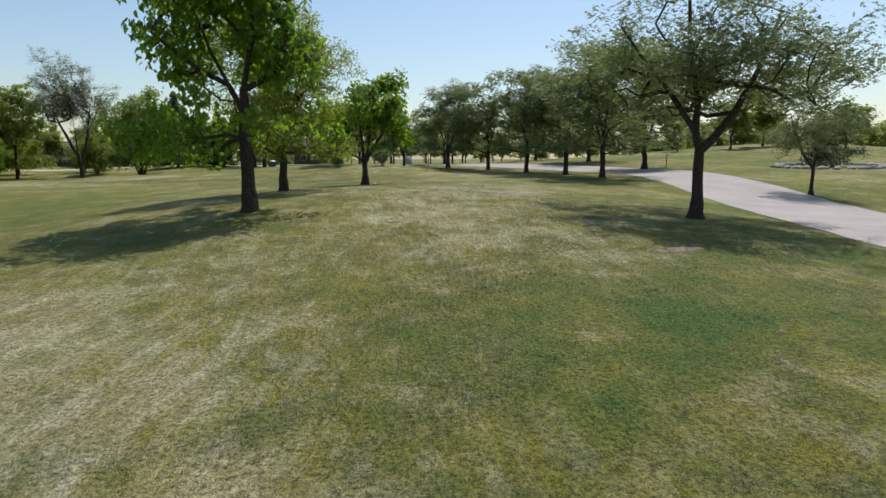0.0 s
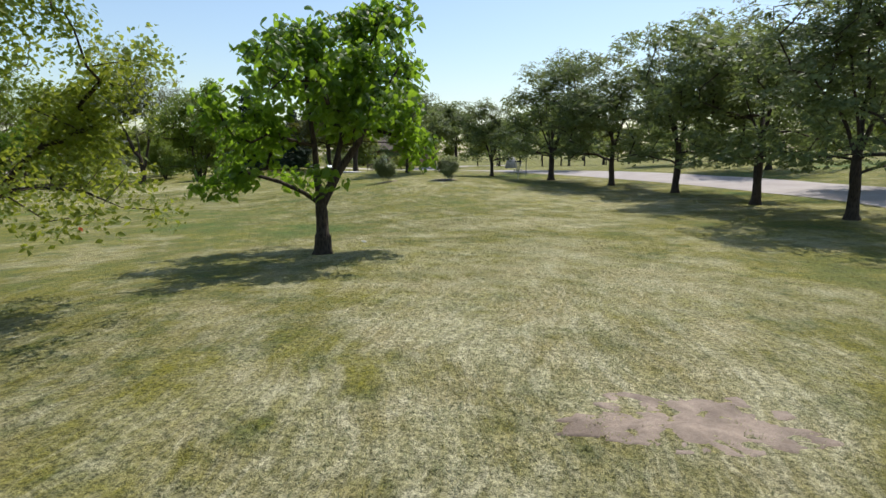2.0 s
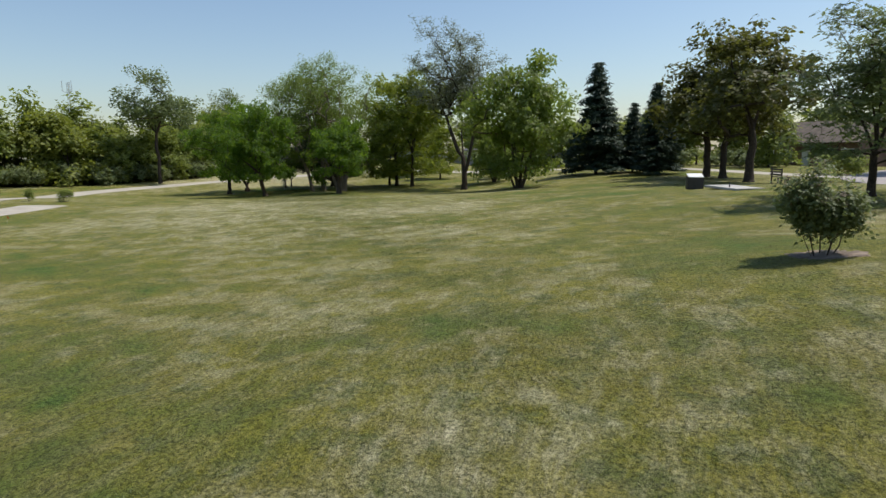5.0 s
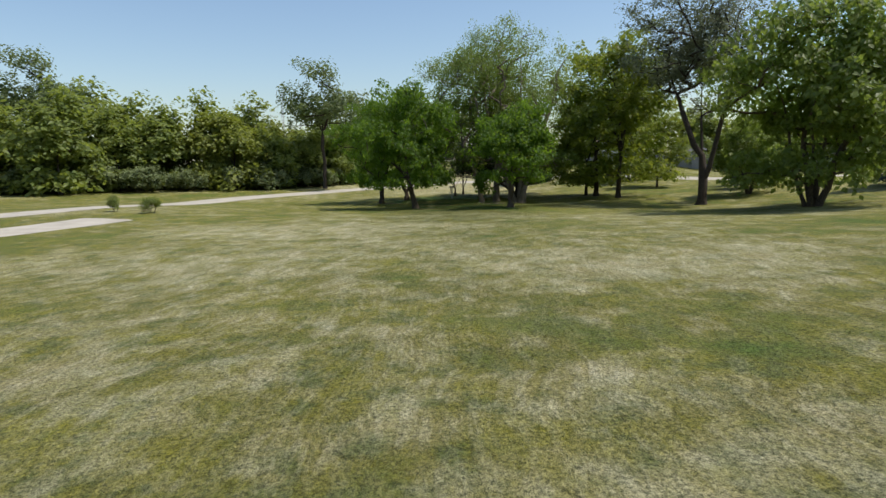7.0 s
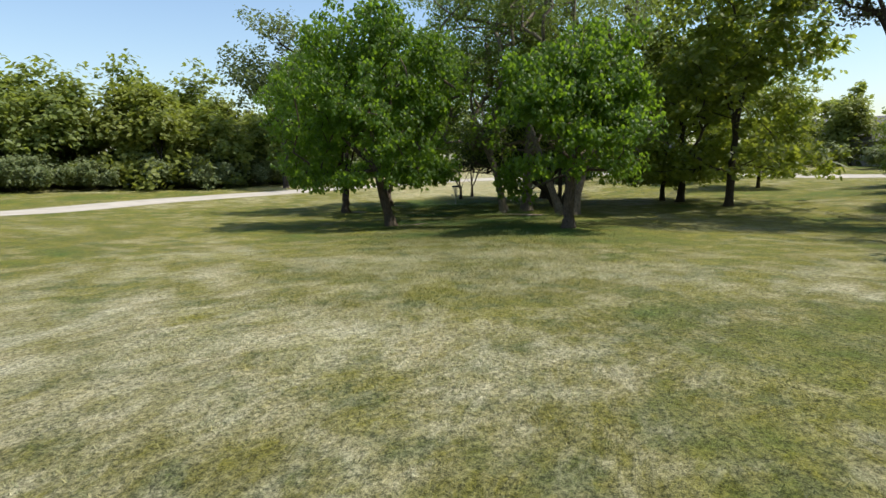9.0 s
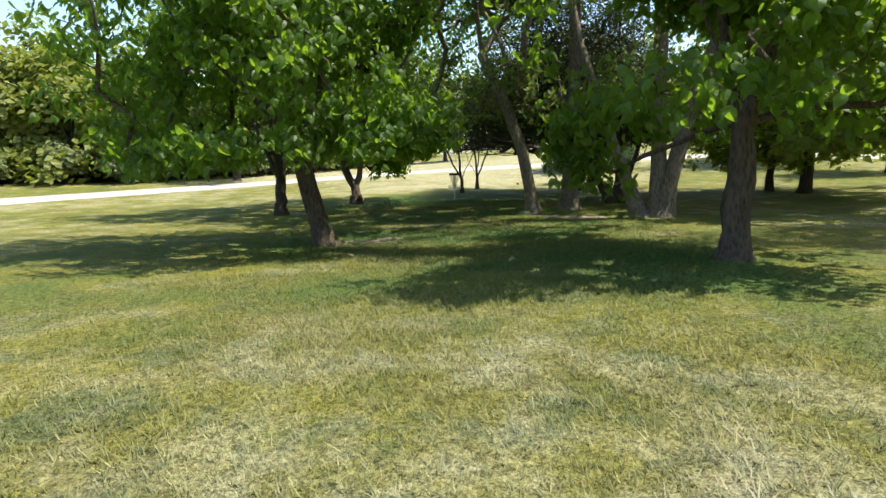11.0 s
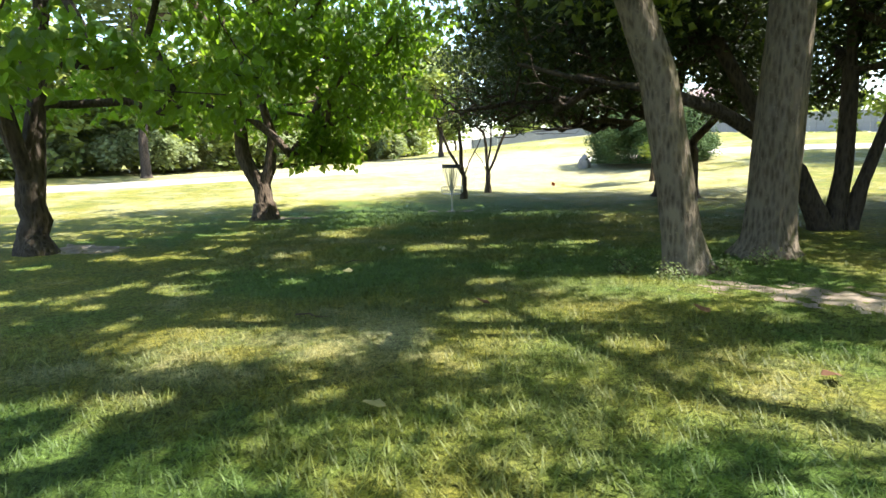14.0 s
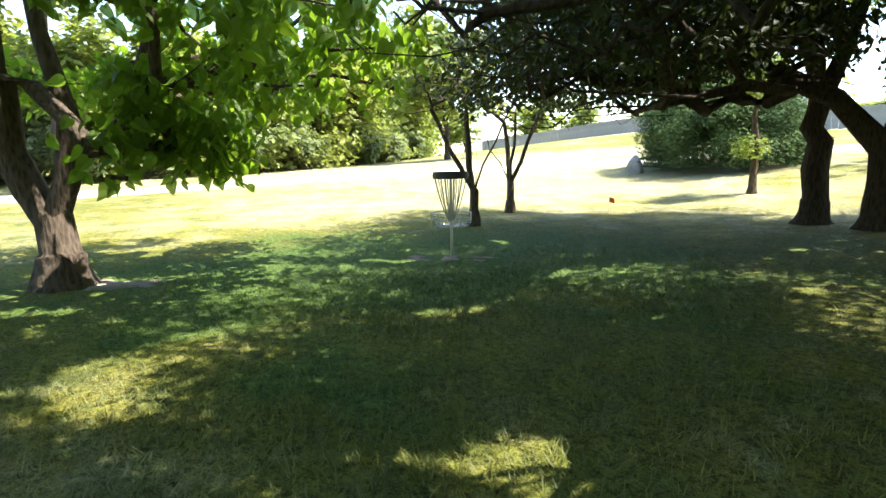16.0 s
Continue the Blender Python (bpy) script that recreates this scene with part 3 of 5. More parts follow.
def spread(rng, clusters, centre, per, size, flat, leaf, hang=0.0):
    """Leaf places, sizes and facings round each cluster."""
    n = len(clusters)
    off = rng.normal(0, 1, (n, per, 3))
    off /= np.linalg.norm(off, axis=2)[:, :, None]
    off *= (rng.uniform(size=(n, per)) ** 0.5)[:, :, None] * size * 1.45 * np.array((1, 1, flat))
    c = clusters[:, None] + off
    c[:, :, 2] -= hang * rng.uniform(0, 1, (n, per)) * size
    c = c.reshape(-1, 3)
    away = c - np.array(centre)
    away /= np.linalg.norm(away, axis=1)[:, None] + 1e-6
    ups = away * 0.75 + np.array((0, 0, 0.75))
    return c, leaf * rng.uniform(0.6, 1.25, len(c)), ups


def stem_points(rng, base, top, bend=0.05, n=6, curve=(0, 0)):
    base, top = np.array(base, float), np.array(top, float)
    out = []
    for i in range(n + 1):
        f = i / n
        p = base + (top - base) * f
        p[:2] += np.array(curve) * math.sin(math.pi * f)
        if 0 < i < n:
            p += rng.normal(0, bend, 3) * (0.3 + f)
        out.append(p)
    return out


def open_gap(targets, x, y, gx, gy, reach, share):
    """Takes boughs out where the crown lets the sun through to a stretch of grass, in ragged holes."""
    h = np.maximum(targets[:, 2], 0)
    foot = targets[:, :2] + (x, y) - np.outer(h, (SUN_TOWARDS.x / SUN_TOWARDS.z, SUN_TOWARDS.y / SUN_TOWARDS.z))
    keep = []
    for p in foot:
        near = math.hypot(p[0] - gx, p[1] - gy) / reach
        keep.append(near > 1.25 or 0.5 + 0.8 * noise.noise((p[0] * 1.5, p[1] * 1.5, 4.2)) > share * (1.25 - near) * 1.15)
    return targets[np.array(keep)]


def thinned(c, x, y, share):
    """Which leaves stay where small holes run through the crowns towards the sun."""
    z = c[:, 2] + gz(x, y) + 1.0
    fx, fy = c[:, 0] + x - z * SUN_TOWARDS.x / SUN_TOWARDS.z, c[:, 1] + y - z * SUN_TOWARDS.y / SUN_TOWARDS.z
    holes = [noise.noise((p * 0.5, q * 0.5, 8.3)) * 0.5 + noise.noise((p * 1.9, q * 1.9, 2.7)) for p, q in zip(fx.tolist(), fy.tolist())]
    return np.array(holes) < share


def make_tree(x, y, label, height, radius, clear, trunk, bark, leaf_mat, shape=OVAL, clusters=220, per=40, leaf=0.12, size=0.35,
              flat=0.7, droop=0.5, seed=1, lumps=0.35, shell=0.35, sag=0.03, stems=None, lean=(0, 0), forks=3, fork_at=0.5, group="", category="tree",
              low=0.75, hang=0.0, floor=None, middle=0.45, bough=0.30, layer=0.75, name="tree", shift=(0, 0), extra=None, tip_r=0.008, wander=0.1, turn=0.0, thinnest=0.0, ry=None, twigs=None, gap=None, trim=None, dapple=0.0):
    """A broadleaf tree: trunk with limbs and twigs as one mesh, a crown of single leaves as another."""
    rng = np.random.default_rng(seed)
    mid = clear + (height - clear) * middle
    centre = np.array((lean[0] + shift[0], lean[1] + shift[1], mid))
    targets = crown_points(rng, clusters, centre, radius, height - mid, (mid - clear) * low, lumps, shell, seed * 1.37, ry, bough, layer)
    if extra is not None:
        targets = np.concatenate([targets, extra(rng)])
    targets[:, 2] = np.maximum(targets[:, 2], (floor or clear * 0.62) + rng.uniform(0, 0.3, len(targets)))
    if trim is not None:
        targets = targets[trim(targets)]
    for g in gap or ():
        targets = open_gap(targets, x, y, *g)
    if stems is None:
        split = clear + (mid - clear) * fork_at
        main = stem_points(rng, (0, 0, 0), (lean[0] * 0.6, lean[1] * 0.6, split), trunk * 0.12, 5)
        stems = [{"pts": main, "bare": clear * 0.8}]
        join = len(main) - 1
        a0 = rng.uniform(0, 6.3)
        for k in range(forks):
            a = a0 + 2 * math.pi * k / forks + rng.uniform(-0.4, 0.4)
            out = radius * rng.uniform(0.22, 0.42)
            top = (lean[0] + shift[0] + math.cos(a) * out, lean[1] + shift[1] + math.sin(a) * out, mid + (height - mid) * rng.uniform(0.35, 0.75))
            on = max(2, join - k % 2)
            st = stem_points(rng, main[on], top, 0.06, 6, (math.cos(a) * 0.25, math.sin(a) * 0.25))
            stems.append({"pts": st[1:], "on": on, "bare": clear * 0.6})
    ends = targets if twigs is None else np.concatenate([targets, twigs(rng)])
    pos, par, rad, child = grow(stems, ends, rng, sag=sag, base_r=trunk / 2, tip_r=tip_r, wander=wander)
    tree = thing(name, x, y, label, category, group, turn=turn)
    part("trunk", wood_mesh("trunk", pos, par, rad, child, bark, thinnest=thinnest), None, tree)
    c, s, u = spread(rng, targets, centre, per, size, flat, leaf, hang)
    if dapple:
        keep = thinned(c, x, y, dapple)
        c, s, u = c[keep], s[keep], u[keep]
    part("crown", leaf_mesh("crown", c, s, u, droop, shape, leaf_mat, rng), None, tree)
    return tree


def up(*pts):
    return [np.array(p, float) for p in pts]


def put_copy(tree, x, y, turn, scale=1.0, tall=1.0, label=""):
    ob = copy_thing(tree, pose(x, y, gz(x, y), 0, 0, turn) @ Matrix.Diagonal((scale, scale, scale * tall, 1)))
    if label:
        tagged(ob, label)
    return ob


def bare_side(a0, a1, r, z):
    """A crown with no low boughs on one side, beyond r and under z."""
    def keeps(t):
        a = np.arctan2(t[:, 1], t[:, 0]) % (2 * np.pi)
        return ~((a > a0) & (a < a1) & (np.hypot(t[:, 0], t[:, 1]) > r) & (t[:, 2] < z))
    return keeps


# Where the crowns of the shaded group let the sun through: place, reach, openness
SUNNY = [(-70.6, 71.4, 1.1, 0.97), (-70.0, 71.9, 0.9, 0.95), (-70.0, 75.5, 1.3, 0.92), (-69.3, 73.8, 1.4, 0.97), (-69.9, 74.7, 1.0, 0.95), (-67.2, 71.5, 1.3, 0.6), (-67.4, 74.3, 1.3, 0.75),
         (-66.2, 73.4, 1.0, 0.45), (-68.6, 71.0, 1.1, 0.6), (-63.2, 74.9, 1.4, 0.35), (-77.2, 74.1, 1.2, 0.6), (-61.8, 68.8, 1.2, 0.6)]
CAT = dict(bark=BARK_BROWN, leaf_mat=LEAF_CATALPA, shape=HEART, flat=0.8, droop=1.1, sag=0.06, hang=0.4, group="catalpas", tip_r=0.009, bough=0.30, leaf=0.18, size=0.34)
# The open lawn
make_tree(-6.07, 15.04, "tall catalpa with large bright green leaves and a dark trunk", 10.4, 3.9, 1.9, 0.42, clusters=270, per=32, seed=11, lumps=0.45, low=1.0, shift=(-0.35, 0.2), middle=0.42,
          extra=both(skirt(30, 1.8, 3.9, 1.7, 2.8, 2.0, 4.6), skirt(26, 1.0, 3.0, 2.3, 3.4)), **{**CAT, "bark": BARK_DARK})
make_tree(-4.2, 29.0, "young catalpa with heart-shaped leaves and a low forked trunk", 7.4, 3.05, 1.3, 0.31, clusters=270, per=21, seed=23, lumps=0.36, low=0.8, floor=1.55, shift=(0.15, 0),
          stems=[{"least": 0.17, "pts": up((0, 0, 0), (0.02, 0.0, 0.5), (0.0, 0.03, 1.0), (0.0, 0.0, 1.2)), "bare": 1.4},
                 {"least": 0.085, "pts": up((-0.08, 0.05, 1.7), (-0.15, 0.1, 2.6), (-0.3, 0.1, 3.8), (-0.2, 0.2, 5.4)), "on": 3, "bare": 1.5},
                 {"least": 0.075, "pts": up((0.25, 0.05, 1.6), (0.45, 0.1, 2.0), (0.95, 0.2, 2.7), (1.3, 0.3, 3.5), (1.9, 0.4, 4.4)), "on": 3, "bare": 1.5},
                 {"least": 0.05, "pts": up((-0.4, -0.1, 1.5), (-0.9, -0.25, 1.75), (-1.7, -0.5, 2.0)), "on": 3, "bare": 1.5},
                 {"least": 0.07, "pts": up((0.1, 0.5, 1.8), (0.2, 1.0, 2.8), (0.1, 1.4, 4.3)), "on": 3, "bare": 1.5}],
          extra=both(skirt(18, 1.6, 2.7, 1.6, 2.3, 2.0, 5.6), skirt(16, 2.1, 2.8, 2.3, 3.3, 0.1, 0.9)), **{**CAT, "bark": BARK_DARK, "leaf": 0.19, "size": 0.30, "droop": 0.75, "bough": 0.26})
make_tree(-6.9, 22.3, "dense maple with fine dull green leaves on the lawn", 8.8, 3.7, 1.4, 0.34, BARK_DARK, LEAF_MAPLE, OVAL, 420, 105, 0.105, 0.33, 0.8, 0.6, 31, forks=5, group="lawn trees", low=0.95, extra=skirt(40, 1.4, 3.0, 1.5, 2.4), floor=1.4)
# Honey locusts along the road
LOC = dict(bark=BARK_DARK, leaf_mat=LEAF_LOCUST, shape=SPRIG, flat=0.55, droop=0.35, sag=0.05, group="roadside honey locusts", category="tree", lumps=0.4, bough=0.34, layer=0.65, middle=0.40)
LOC_LABEL = "honey locust with feathery grey-green foliage beside the road"
near_locust = make_tree(7.95, 15.1, "wide honey locust with a forked trunk and airy feathery foliage", 9.4, 4.7, 2.3, 0.33, clusters=380, per=56, leaf=0.165, size=0.42, seed=41, low=0.95, shift=(0.8, 0.2), extra=skirt(60, 3.2, 5.6, 3.0, 6.2, 1.0, 2.4),
                        stems=[{"least": 0.19, "pts": up((0, 0, 0), (0.02, 0.0, 0.7), (-0.02, 0.0, 1.5), (0.0, 0.0, 2.1)), "bare": 2.2},
                               {"least": 0.12, "pts": up((-0.15, 0.05, 2.7), (-0.1, 0.1, 3.6), (-0.4, 0.2, 5.2), (-0.5, 0.3, 7.2)), "on": 3, "bare": 2.6},
                               {"least": 0.13, "pts": up((0.45, 0.1, 2.5), (1.1, 0.2, 3.3), (1.8, 0.3, 4.6), (2.4, 0.4, 6.2)), "on": 3, "bare": 2.6},
                               {"least": 0.08, "pts": up((-0.9, 0.3, 3.9), (-1.7, 0.3, 4.8), (-2.5, 0.4, 5.9)), "on": 4, "bare": 2.6}], **LOC)
loc_a = make_tree(11.4, 38.2, LOC_LABEL, 10.8, 4.9, 1.7, 0.36, extra=skirt(40, 2.0, 4.0, 1.9, 3.2), clusters=340, per=24, leaf=0.34, size=0.44, seed=42, forks=4, fork_at=0.25, low=1.1, **LOC)
loc_b = make_tree(10.0, 43.8, LOC_LABEL, 11.0, 4.8, 1.8, 0.36, extra=skirt(40, 2.0, 4.0, 1.9, 3.2), clusters=340, per=24, leaf=0.34, size=0.44, seed=43, forks=3, fork_at=0.3, low=1.1, **LOC)
loc_c = make_tree(0.85, 59.7, LOC_LABEL, 10.4, 4.5, 1.7, 0.40, extra=skirt(40, 2.0, 4.2, 1.9, 3.2), clusters=340, per=24, leaf=0.34, size=0.46, seed=44, forks=4, fork_at=0.15, low=1.1, **LOC)
put_copy(loc_a, 7.9, 50.9, 130, 1.02)
put_copy(loc_b, 4.8, 55.6, 75, 0.96)
put_copy(loc_c, -4.2, 65.7, 200, 0.72)
put_copy(loc_a, -12.5, 69.0, 40, 0.80)
put_copy(loc_b, 0.6, 74.4, 250, 0.93)
put_copy(loc_c, 18.3, 49.5, 100, 1.12, 1.0, "honey locust on the far side of the road")
put_copy(loc_a, 17.3, 65.3, 300, 1.1, 1.0, "honey locust on the far side of the road")
put_copy(loc_b, 13.4, 79.0, 20, 0.95, 1.0, "honey locust on the far side of the road")
put_copy(near_locust, 19.1, 26.9, 160, 0.52, 1.25, "small honey locust on the grass beside a planted ring")
# Brownish oaks and others by the road's bend
OAK = dict(bark=BARK_DARK, leaf_mat=LEAF_OAK, shape=OVAL, group="oaks by the bend", flat=0.8, low=0.9)
oak_a = make_tree(-30.8, 95.1, "spreading oak with brownish green leaves", 13.6, 5.8, 1.9, 0.6, clusters=320, per=26, leaf=0.42, size=0.50, seed=51, **OAK)
oak_b = make_tree(-24.0, 87.1, "broad oak with brownish green leaves and a forked trunk", 12.6, 5.9, 1.8, 0.6, clusters=320, per=26, leaf=0.42, size=0.50, seed=52, forks=4, **OAK)
put_copy(oak_a, -28.6, 93.5, 140, 0.92)
# Trees beyond the road
far_a = make_tree(-18.6, 110.0, "large green shade tree beyond the road", 13.0, 5.0, 2.2, 0.5, BARK_DARK, LEAF_LOCUST, OVAL, 280, 34, 0.42, 0.6, 0.7, 0.5, 61, group="distant park trees", low=0.9, thinnest=0.02)
put_copy(far_a, -16.0, 115.5, 120, 0.95)
put_copy(far_a, -11.0, 140.0, 70, 0.9)
put_copy(far_a, 3.5, 150.0, 10, 1.05)
put_copy(oak_b, 12.0, 165.0, 210, 1.1, 1.0, "distant oak across the park")
# The tall elm and its neighbours across the field
elm_stems = [{"pts": up((0, 0, 0), (0.04, 0, 0.9), (0.0, 0.05, 1.7), (-0.3, 0.15, 3.6), (-0.7, 0.3, 6.5), (-0.9, 0.4, 10.0), (-1.0, 0.5, 14.0), (-0.9, 0.5, 17.0)), "bare": 5.0},
             {"pts": up((0.3, 0.2, 2.6), (0.7, 0.5, 5.0), (1.2, 0.9, 8.5), (1.7, 1.1, 12.0), (2.0, 1.2, 16.0)), "on": 2, "bare": 6.0},
             {"pts": up((-0.1, -0.4, 3.0), (0.1, -0.9, 5.5), (0.5, -1.5, 9.0), (0.9, -2.1, 13.5)), "on": 2, "bare": 6.0},
             {"pts": up((-0.8, -0.2, 4.4), (-1.6, -0.6, 6.8), (-2.7, -1.0, 9.8), (-3.6, -1.3, 13.0)), "on": 3, "bare": 6.0},
             {"pts": up((1.4, 0.2, 6.6), (2.3, 0.0, 9.0), (3.3, -0.2, 12.5)), "on": 9, "bare": 6.0}]
make_tree(-54.4, 86.7, "tall thin-leaved elm with grey-green open crown", 19.6, 7.3, 4.6, 0.62, BARK_DARK, LEAF_GREY, OVAL, 860, 34, 0.20, 0.46, 0.8, 0.5, 71, stems=elm_stems, lumps=0.3, tip_r=0.010, category="tree", bough=0.24, shell=0.55, middle=0.46, low=1.0)
mp_a = make_tree(-69.6, 88.7, "full maple with fresh green leaves", 16.0, 6.5, 1.7, 0.45, BARK_DARK, LEAF_MAPLE, OVAL, 420, 26, 0.40, 0.44, 0.8, 0.6, 72, extra=skirt(70, 1.5, 5.0, 1.7, 3.4), group="maples by the path", forks=5, low=0.95)
mp_b = make_tree(-64.8, 87.5, "full maple with fresh green leaves", 15.2, 6.8, 1.7, 0.42, BARK_DARK, LEAF_MAPLE, OVAL, 430, 26, 0.40, 0.44, 0.8, 0.6, 73, extra=skirt(70, 1.5, 5.4, 1.7, 3.4), group="maples by the path", forks=5, low=0.95, bough=0.36)
put_copy(mp_b, -73.0, 99.6, 80, 0.58, 1.0, "small light green maple beside the gravel path")
put_copy(mp_a, -71.3, 88.8, 200, 0.68, 1.0, "leafy maple on the shaded lawn")
put_copy(mp_b, -81.2, 102.5, 33, 0.8)
ms = [{"pts": stem_points(np.random.default_rng(5), (0, 0, 0), (-1.6, 0.4, 6.5), 0.08)}] + [
    {"pts": stem_points(np.random.default_rng(6 + k), (0.3 * math.cos(a), 0.3 * math.sin(a), 0), (2.2 * math.cos(a), 2.2 * math.sin(a), 7.0), 0.1)} for k, a in enumerate((0.4, 1.9, 3.9, 5.2))]
grove = make_tree(-43.9, 83.8, "many-stemmed tree with light green drooping leaves", 13.2, 6.2, 1.0, 0.34, BARK_BROWN, LEAF_LIGHT, OVAL, 560, 28, 0.40, 0.50, 0.9, 0.9, 74, extra=skirt(60, 1.5, 5.0, 1.4, 3.0), stems=ms, group="field edge trees", low=0.95)
put_copy(grove, -59.2, 99.0, 100, 0.55)
put_copy(grove, -55.6, 93.0, 220, 0.5)
put_copy(grove, -64.4, 104.0, 15, 0.5)

# The shaded group
make_tree(-76.95, 68.75, "catalpa with big leaves and an arching low limb", 11.2, 5.0, 2.2, 0.44, clusters=430, per=32, seed=81, dapple=0.40, low=0.9, forks=4, fork_at=-0.2, floor=2.1,
          extra=skirt(60, 2.0, 4.0, 2.3, 3.2), **{**CAT, "bark": BARK_DARK})
make_tree(-66.55, 68.5, "catalpa with a leaning ridged trunk in a dirt patch", 10.4, 4.7, 2.2, 0.44, clusters=620, per=34, gap=SUNNY, dapple=0.50, seed=82, low=0.85, lean=(-0.25, -0.75), floor=2.15,
          stems=[{"least": 0.20, "pts": up((0, 0, 0), (-0.05, -0.12, 0.6), (-0.12, -0.28, 1.3), (-0.16, -0.40, 1.9), (-0.22, -0.55, 2.6), (-0.3, -0.7, 3.6), (-0.3, -0.8, 5.5)), "bare": 2.2},
                 {"least": 0.10, "pts": up((0.05, 0.05, 2.25), (0.3, 0.6, 2.65), (0.7, 1.3, 3.3), (1.0, 1.9, 4.3)), "on": 3, "bare": 2.2},
                 {"least": 0.10, "pts": up((-0.6, -1.2, 3.3), (-1.2, -2.0, 4.2), (-1.6, -2.6, 5.2)), "on": 4, "bare": 2.4},
                 {"least": 0.09, "pts": up((-1.0, 0.2, 3.5), (-1.9, 0.5, 4.6), (-2.4, 0.8, 5.8)), "on": 4, "bare": 2.4},
                 {"least": 0.08, "pts": up((0.8, -1.0, 4.6), (1.5, -1.4, 5.8)), "on": 5, "bare": 2.6}],
          trim=bare_side(0.75, 3.6, 1.9, 4.0), extra=both(skirt(60, 2.0, 3.5, 2.2, 3.2, -0.4, 0.72), skirt(40, 2.2, 4.3, 1.6, 2.5, 4.1, 5.7), skirt(60, 2.4, 5.0, 2.7, 4.8, 3.3, 5.0)), **CAT)
make_tree(-59.4, 73.3, "catalpa with low drooping branches of large leaves", 8.9, 3.7, 2.0, 0.40, clusters=640, per=34, seed=83, gap=SUNNY, dapple=0.55, shift=(-0.5, 0.4), trim=bare_side(4.2, 6.2, 2.3, 3.4), low=0.9, forks=4, fork_at=0.0, floor=1.25,
          extra=both(skirt(36, 1.6, 2.8, 2.1, 2.7), skirt(16, 2.0, 2.9, 1.25, 2.5, 3.4, 3.8)), **CAT)

make_tree(-81.2, 72.85, "catalpa with a low fork and two rising limbs", 10.0, 4.5, 2.6, 0.44, clusters=340, per=32, seed=84, dapple=0.40, low=0.7, floor=1.5,
          stems=[{"least": 0.26, "pts": up((0, 0, 0), (0.0, 0.0, 0.45), (-0.02, -0.03, 0.85)), "bare": 2.2},
                 {"least": 0.15, "pts": up((-0.12, -0.26, 1.2), (-0.2, -0.45, 1.7), (-0.2, -0.45, 2.6), (-0.3, -0.5, 4.2), (-0.5, -0.9, 6.0)), "on": 2, "bare": 2.4},
                 {"least": 0.15, "pts": up((0.08, 0.18, 1.3), (0.12, 0.28, 2.1), (0.02, 0.05, 3.1), (-0.1, -0.1, 4.6), (0.2, 0.3, 6.2)), "on": 2, "bare": 2.4}],
          extra=both(skirt(45, 1.4, 4.2, 2.4, 3.4, 0.6, 5.4), skirt(80, 2.2, 4.6, 2.5, 4.8, 0.4, 2.1), skirt(50, 2.6, 4.8, 4.0, 7.0, 0.6, 2.2), skirt(30, 1.0, 2.3, 1.6, 2.5, 0.5, 1.3), skirt(45, 1.6, 3.6, 3.0, 4.4, -0.6, 0.6)), **CAT)


BIG = dict(category="tree", group="old trees in the shade")
make_tree(-70.6, 76.55, "old tree with a pale leaning trunk among bare soil", 15.4, 6.6, 4.4, 0.42, BARK_GREY, LEAF_LIGHT, OVAL, 420, 58, 0.18, 0.50, 0.9, 0.8, 91, gap=SUNNY, dapple=0.30,
          stems=[{"pts": up((0, 0, 0), (-0.1, -0.15, 1.0), (-0.20, -0.36, 2.2), (-0.46, -0.80, 3.6), (-0.9, -1.5, 5.4), (-1.0, -1.8, 8.0), (-0.9, -1.9, 11.0)), "bare": 4.0},
                 {"pts": up((-0.6, -0.9, 6.5), (0.3, -0.2, 9.5), (1.0, 0.3, 12.0)), "on": 4, "bare": 3.4}], lean=(-0.6, -1.0), extra=both(skirt(60, 1.5, 5.0, 3.5, 5.0), skirt(60, 3.5, 6.6, 5.0, 8.0, 3.1, 3.8)), **BIG)
make_tree(-70.9, 78.2, "old tree with a thick upright ridged trunk", 16.6, 6.8, 4.6, 0.58, BARK_GREY, LEAF_LIGHT, OVAL, 460, 58, 0.18, 0.52, 0.9, 0.6, 92, gap=SUNNY, dapple=0.30,
          stems=[{"pts": up((0, 0, 0), (0.02, 0.03, 1.4), (0.05, 0.1, 3.0), (0.0, 0.15, 5.0), (-0.2, 0.3, 8.5), (-0.3, 0.4, 12.5)), "bare": 4.2},
                 {"pts": up((0.5, 0.6, 4.4), (1.1, 1.3, 7.5), (1.5, 1.7, 11.5)), "on": 2, "bare": 3.4}], extra=skirt(60, 1.5, 5.0, 3.4, 5.0), **BIG)
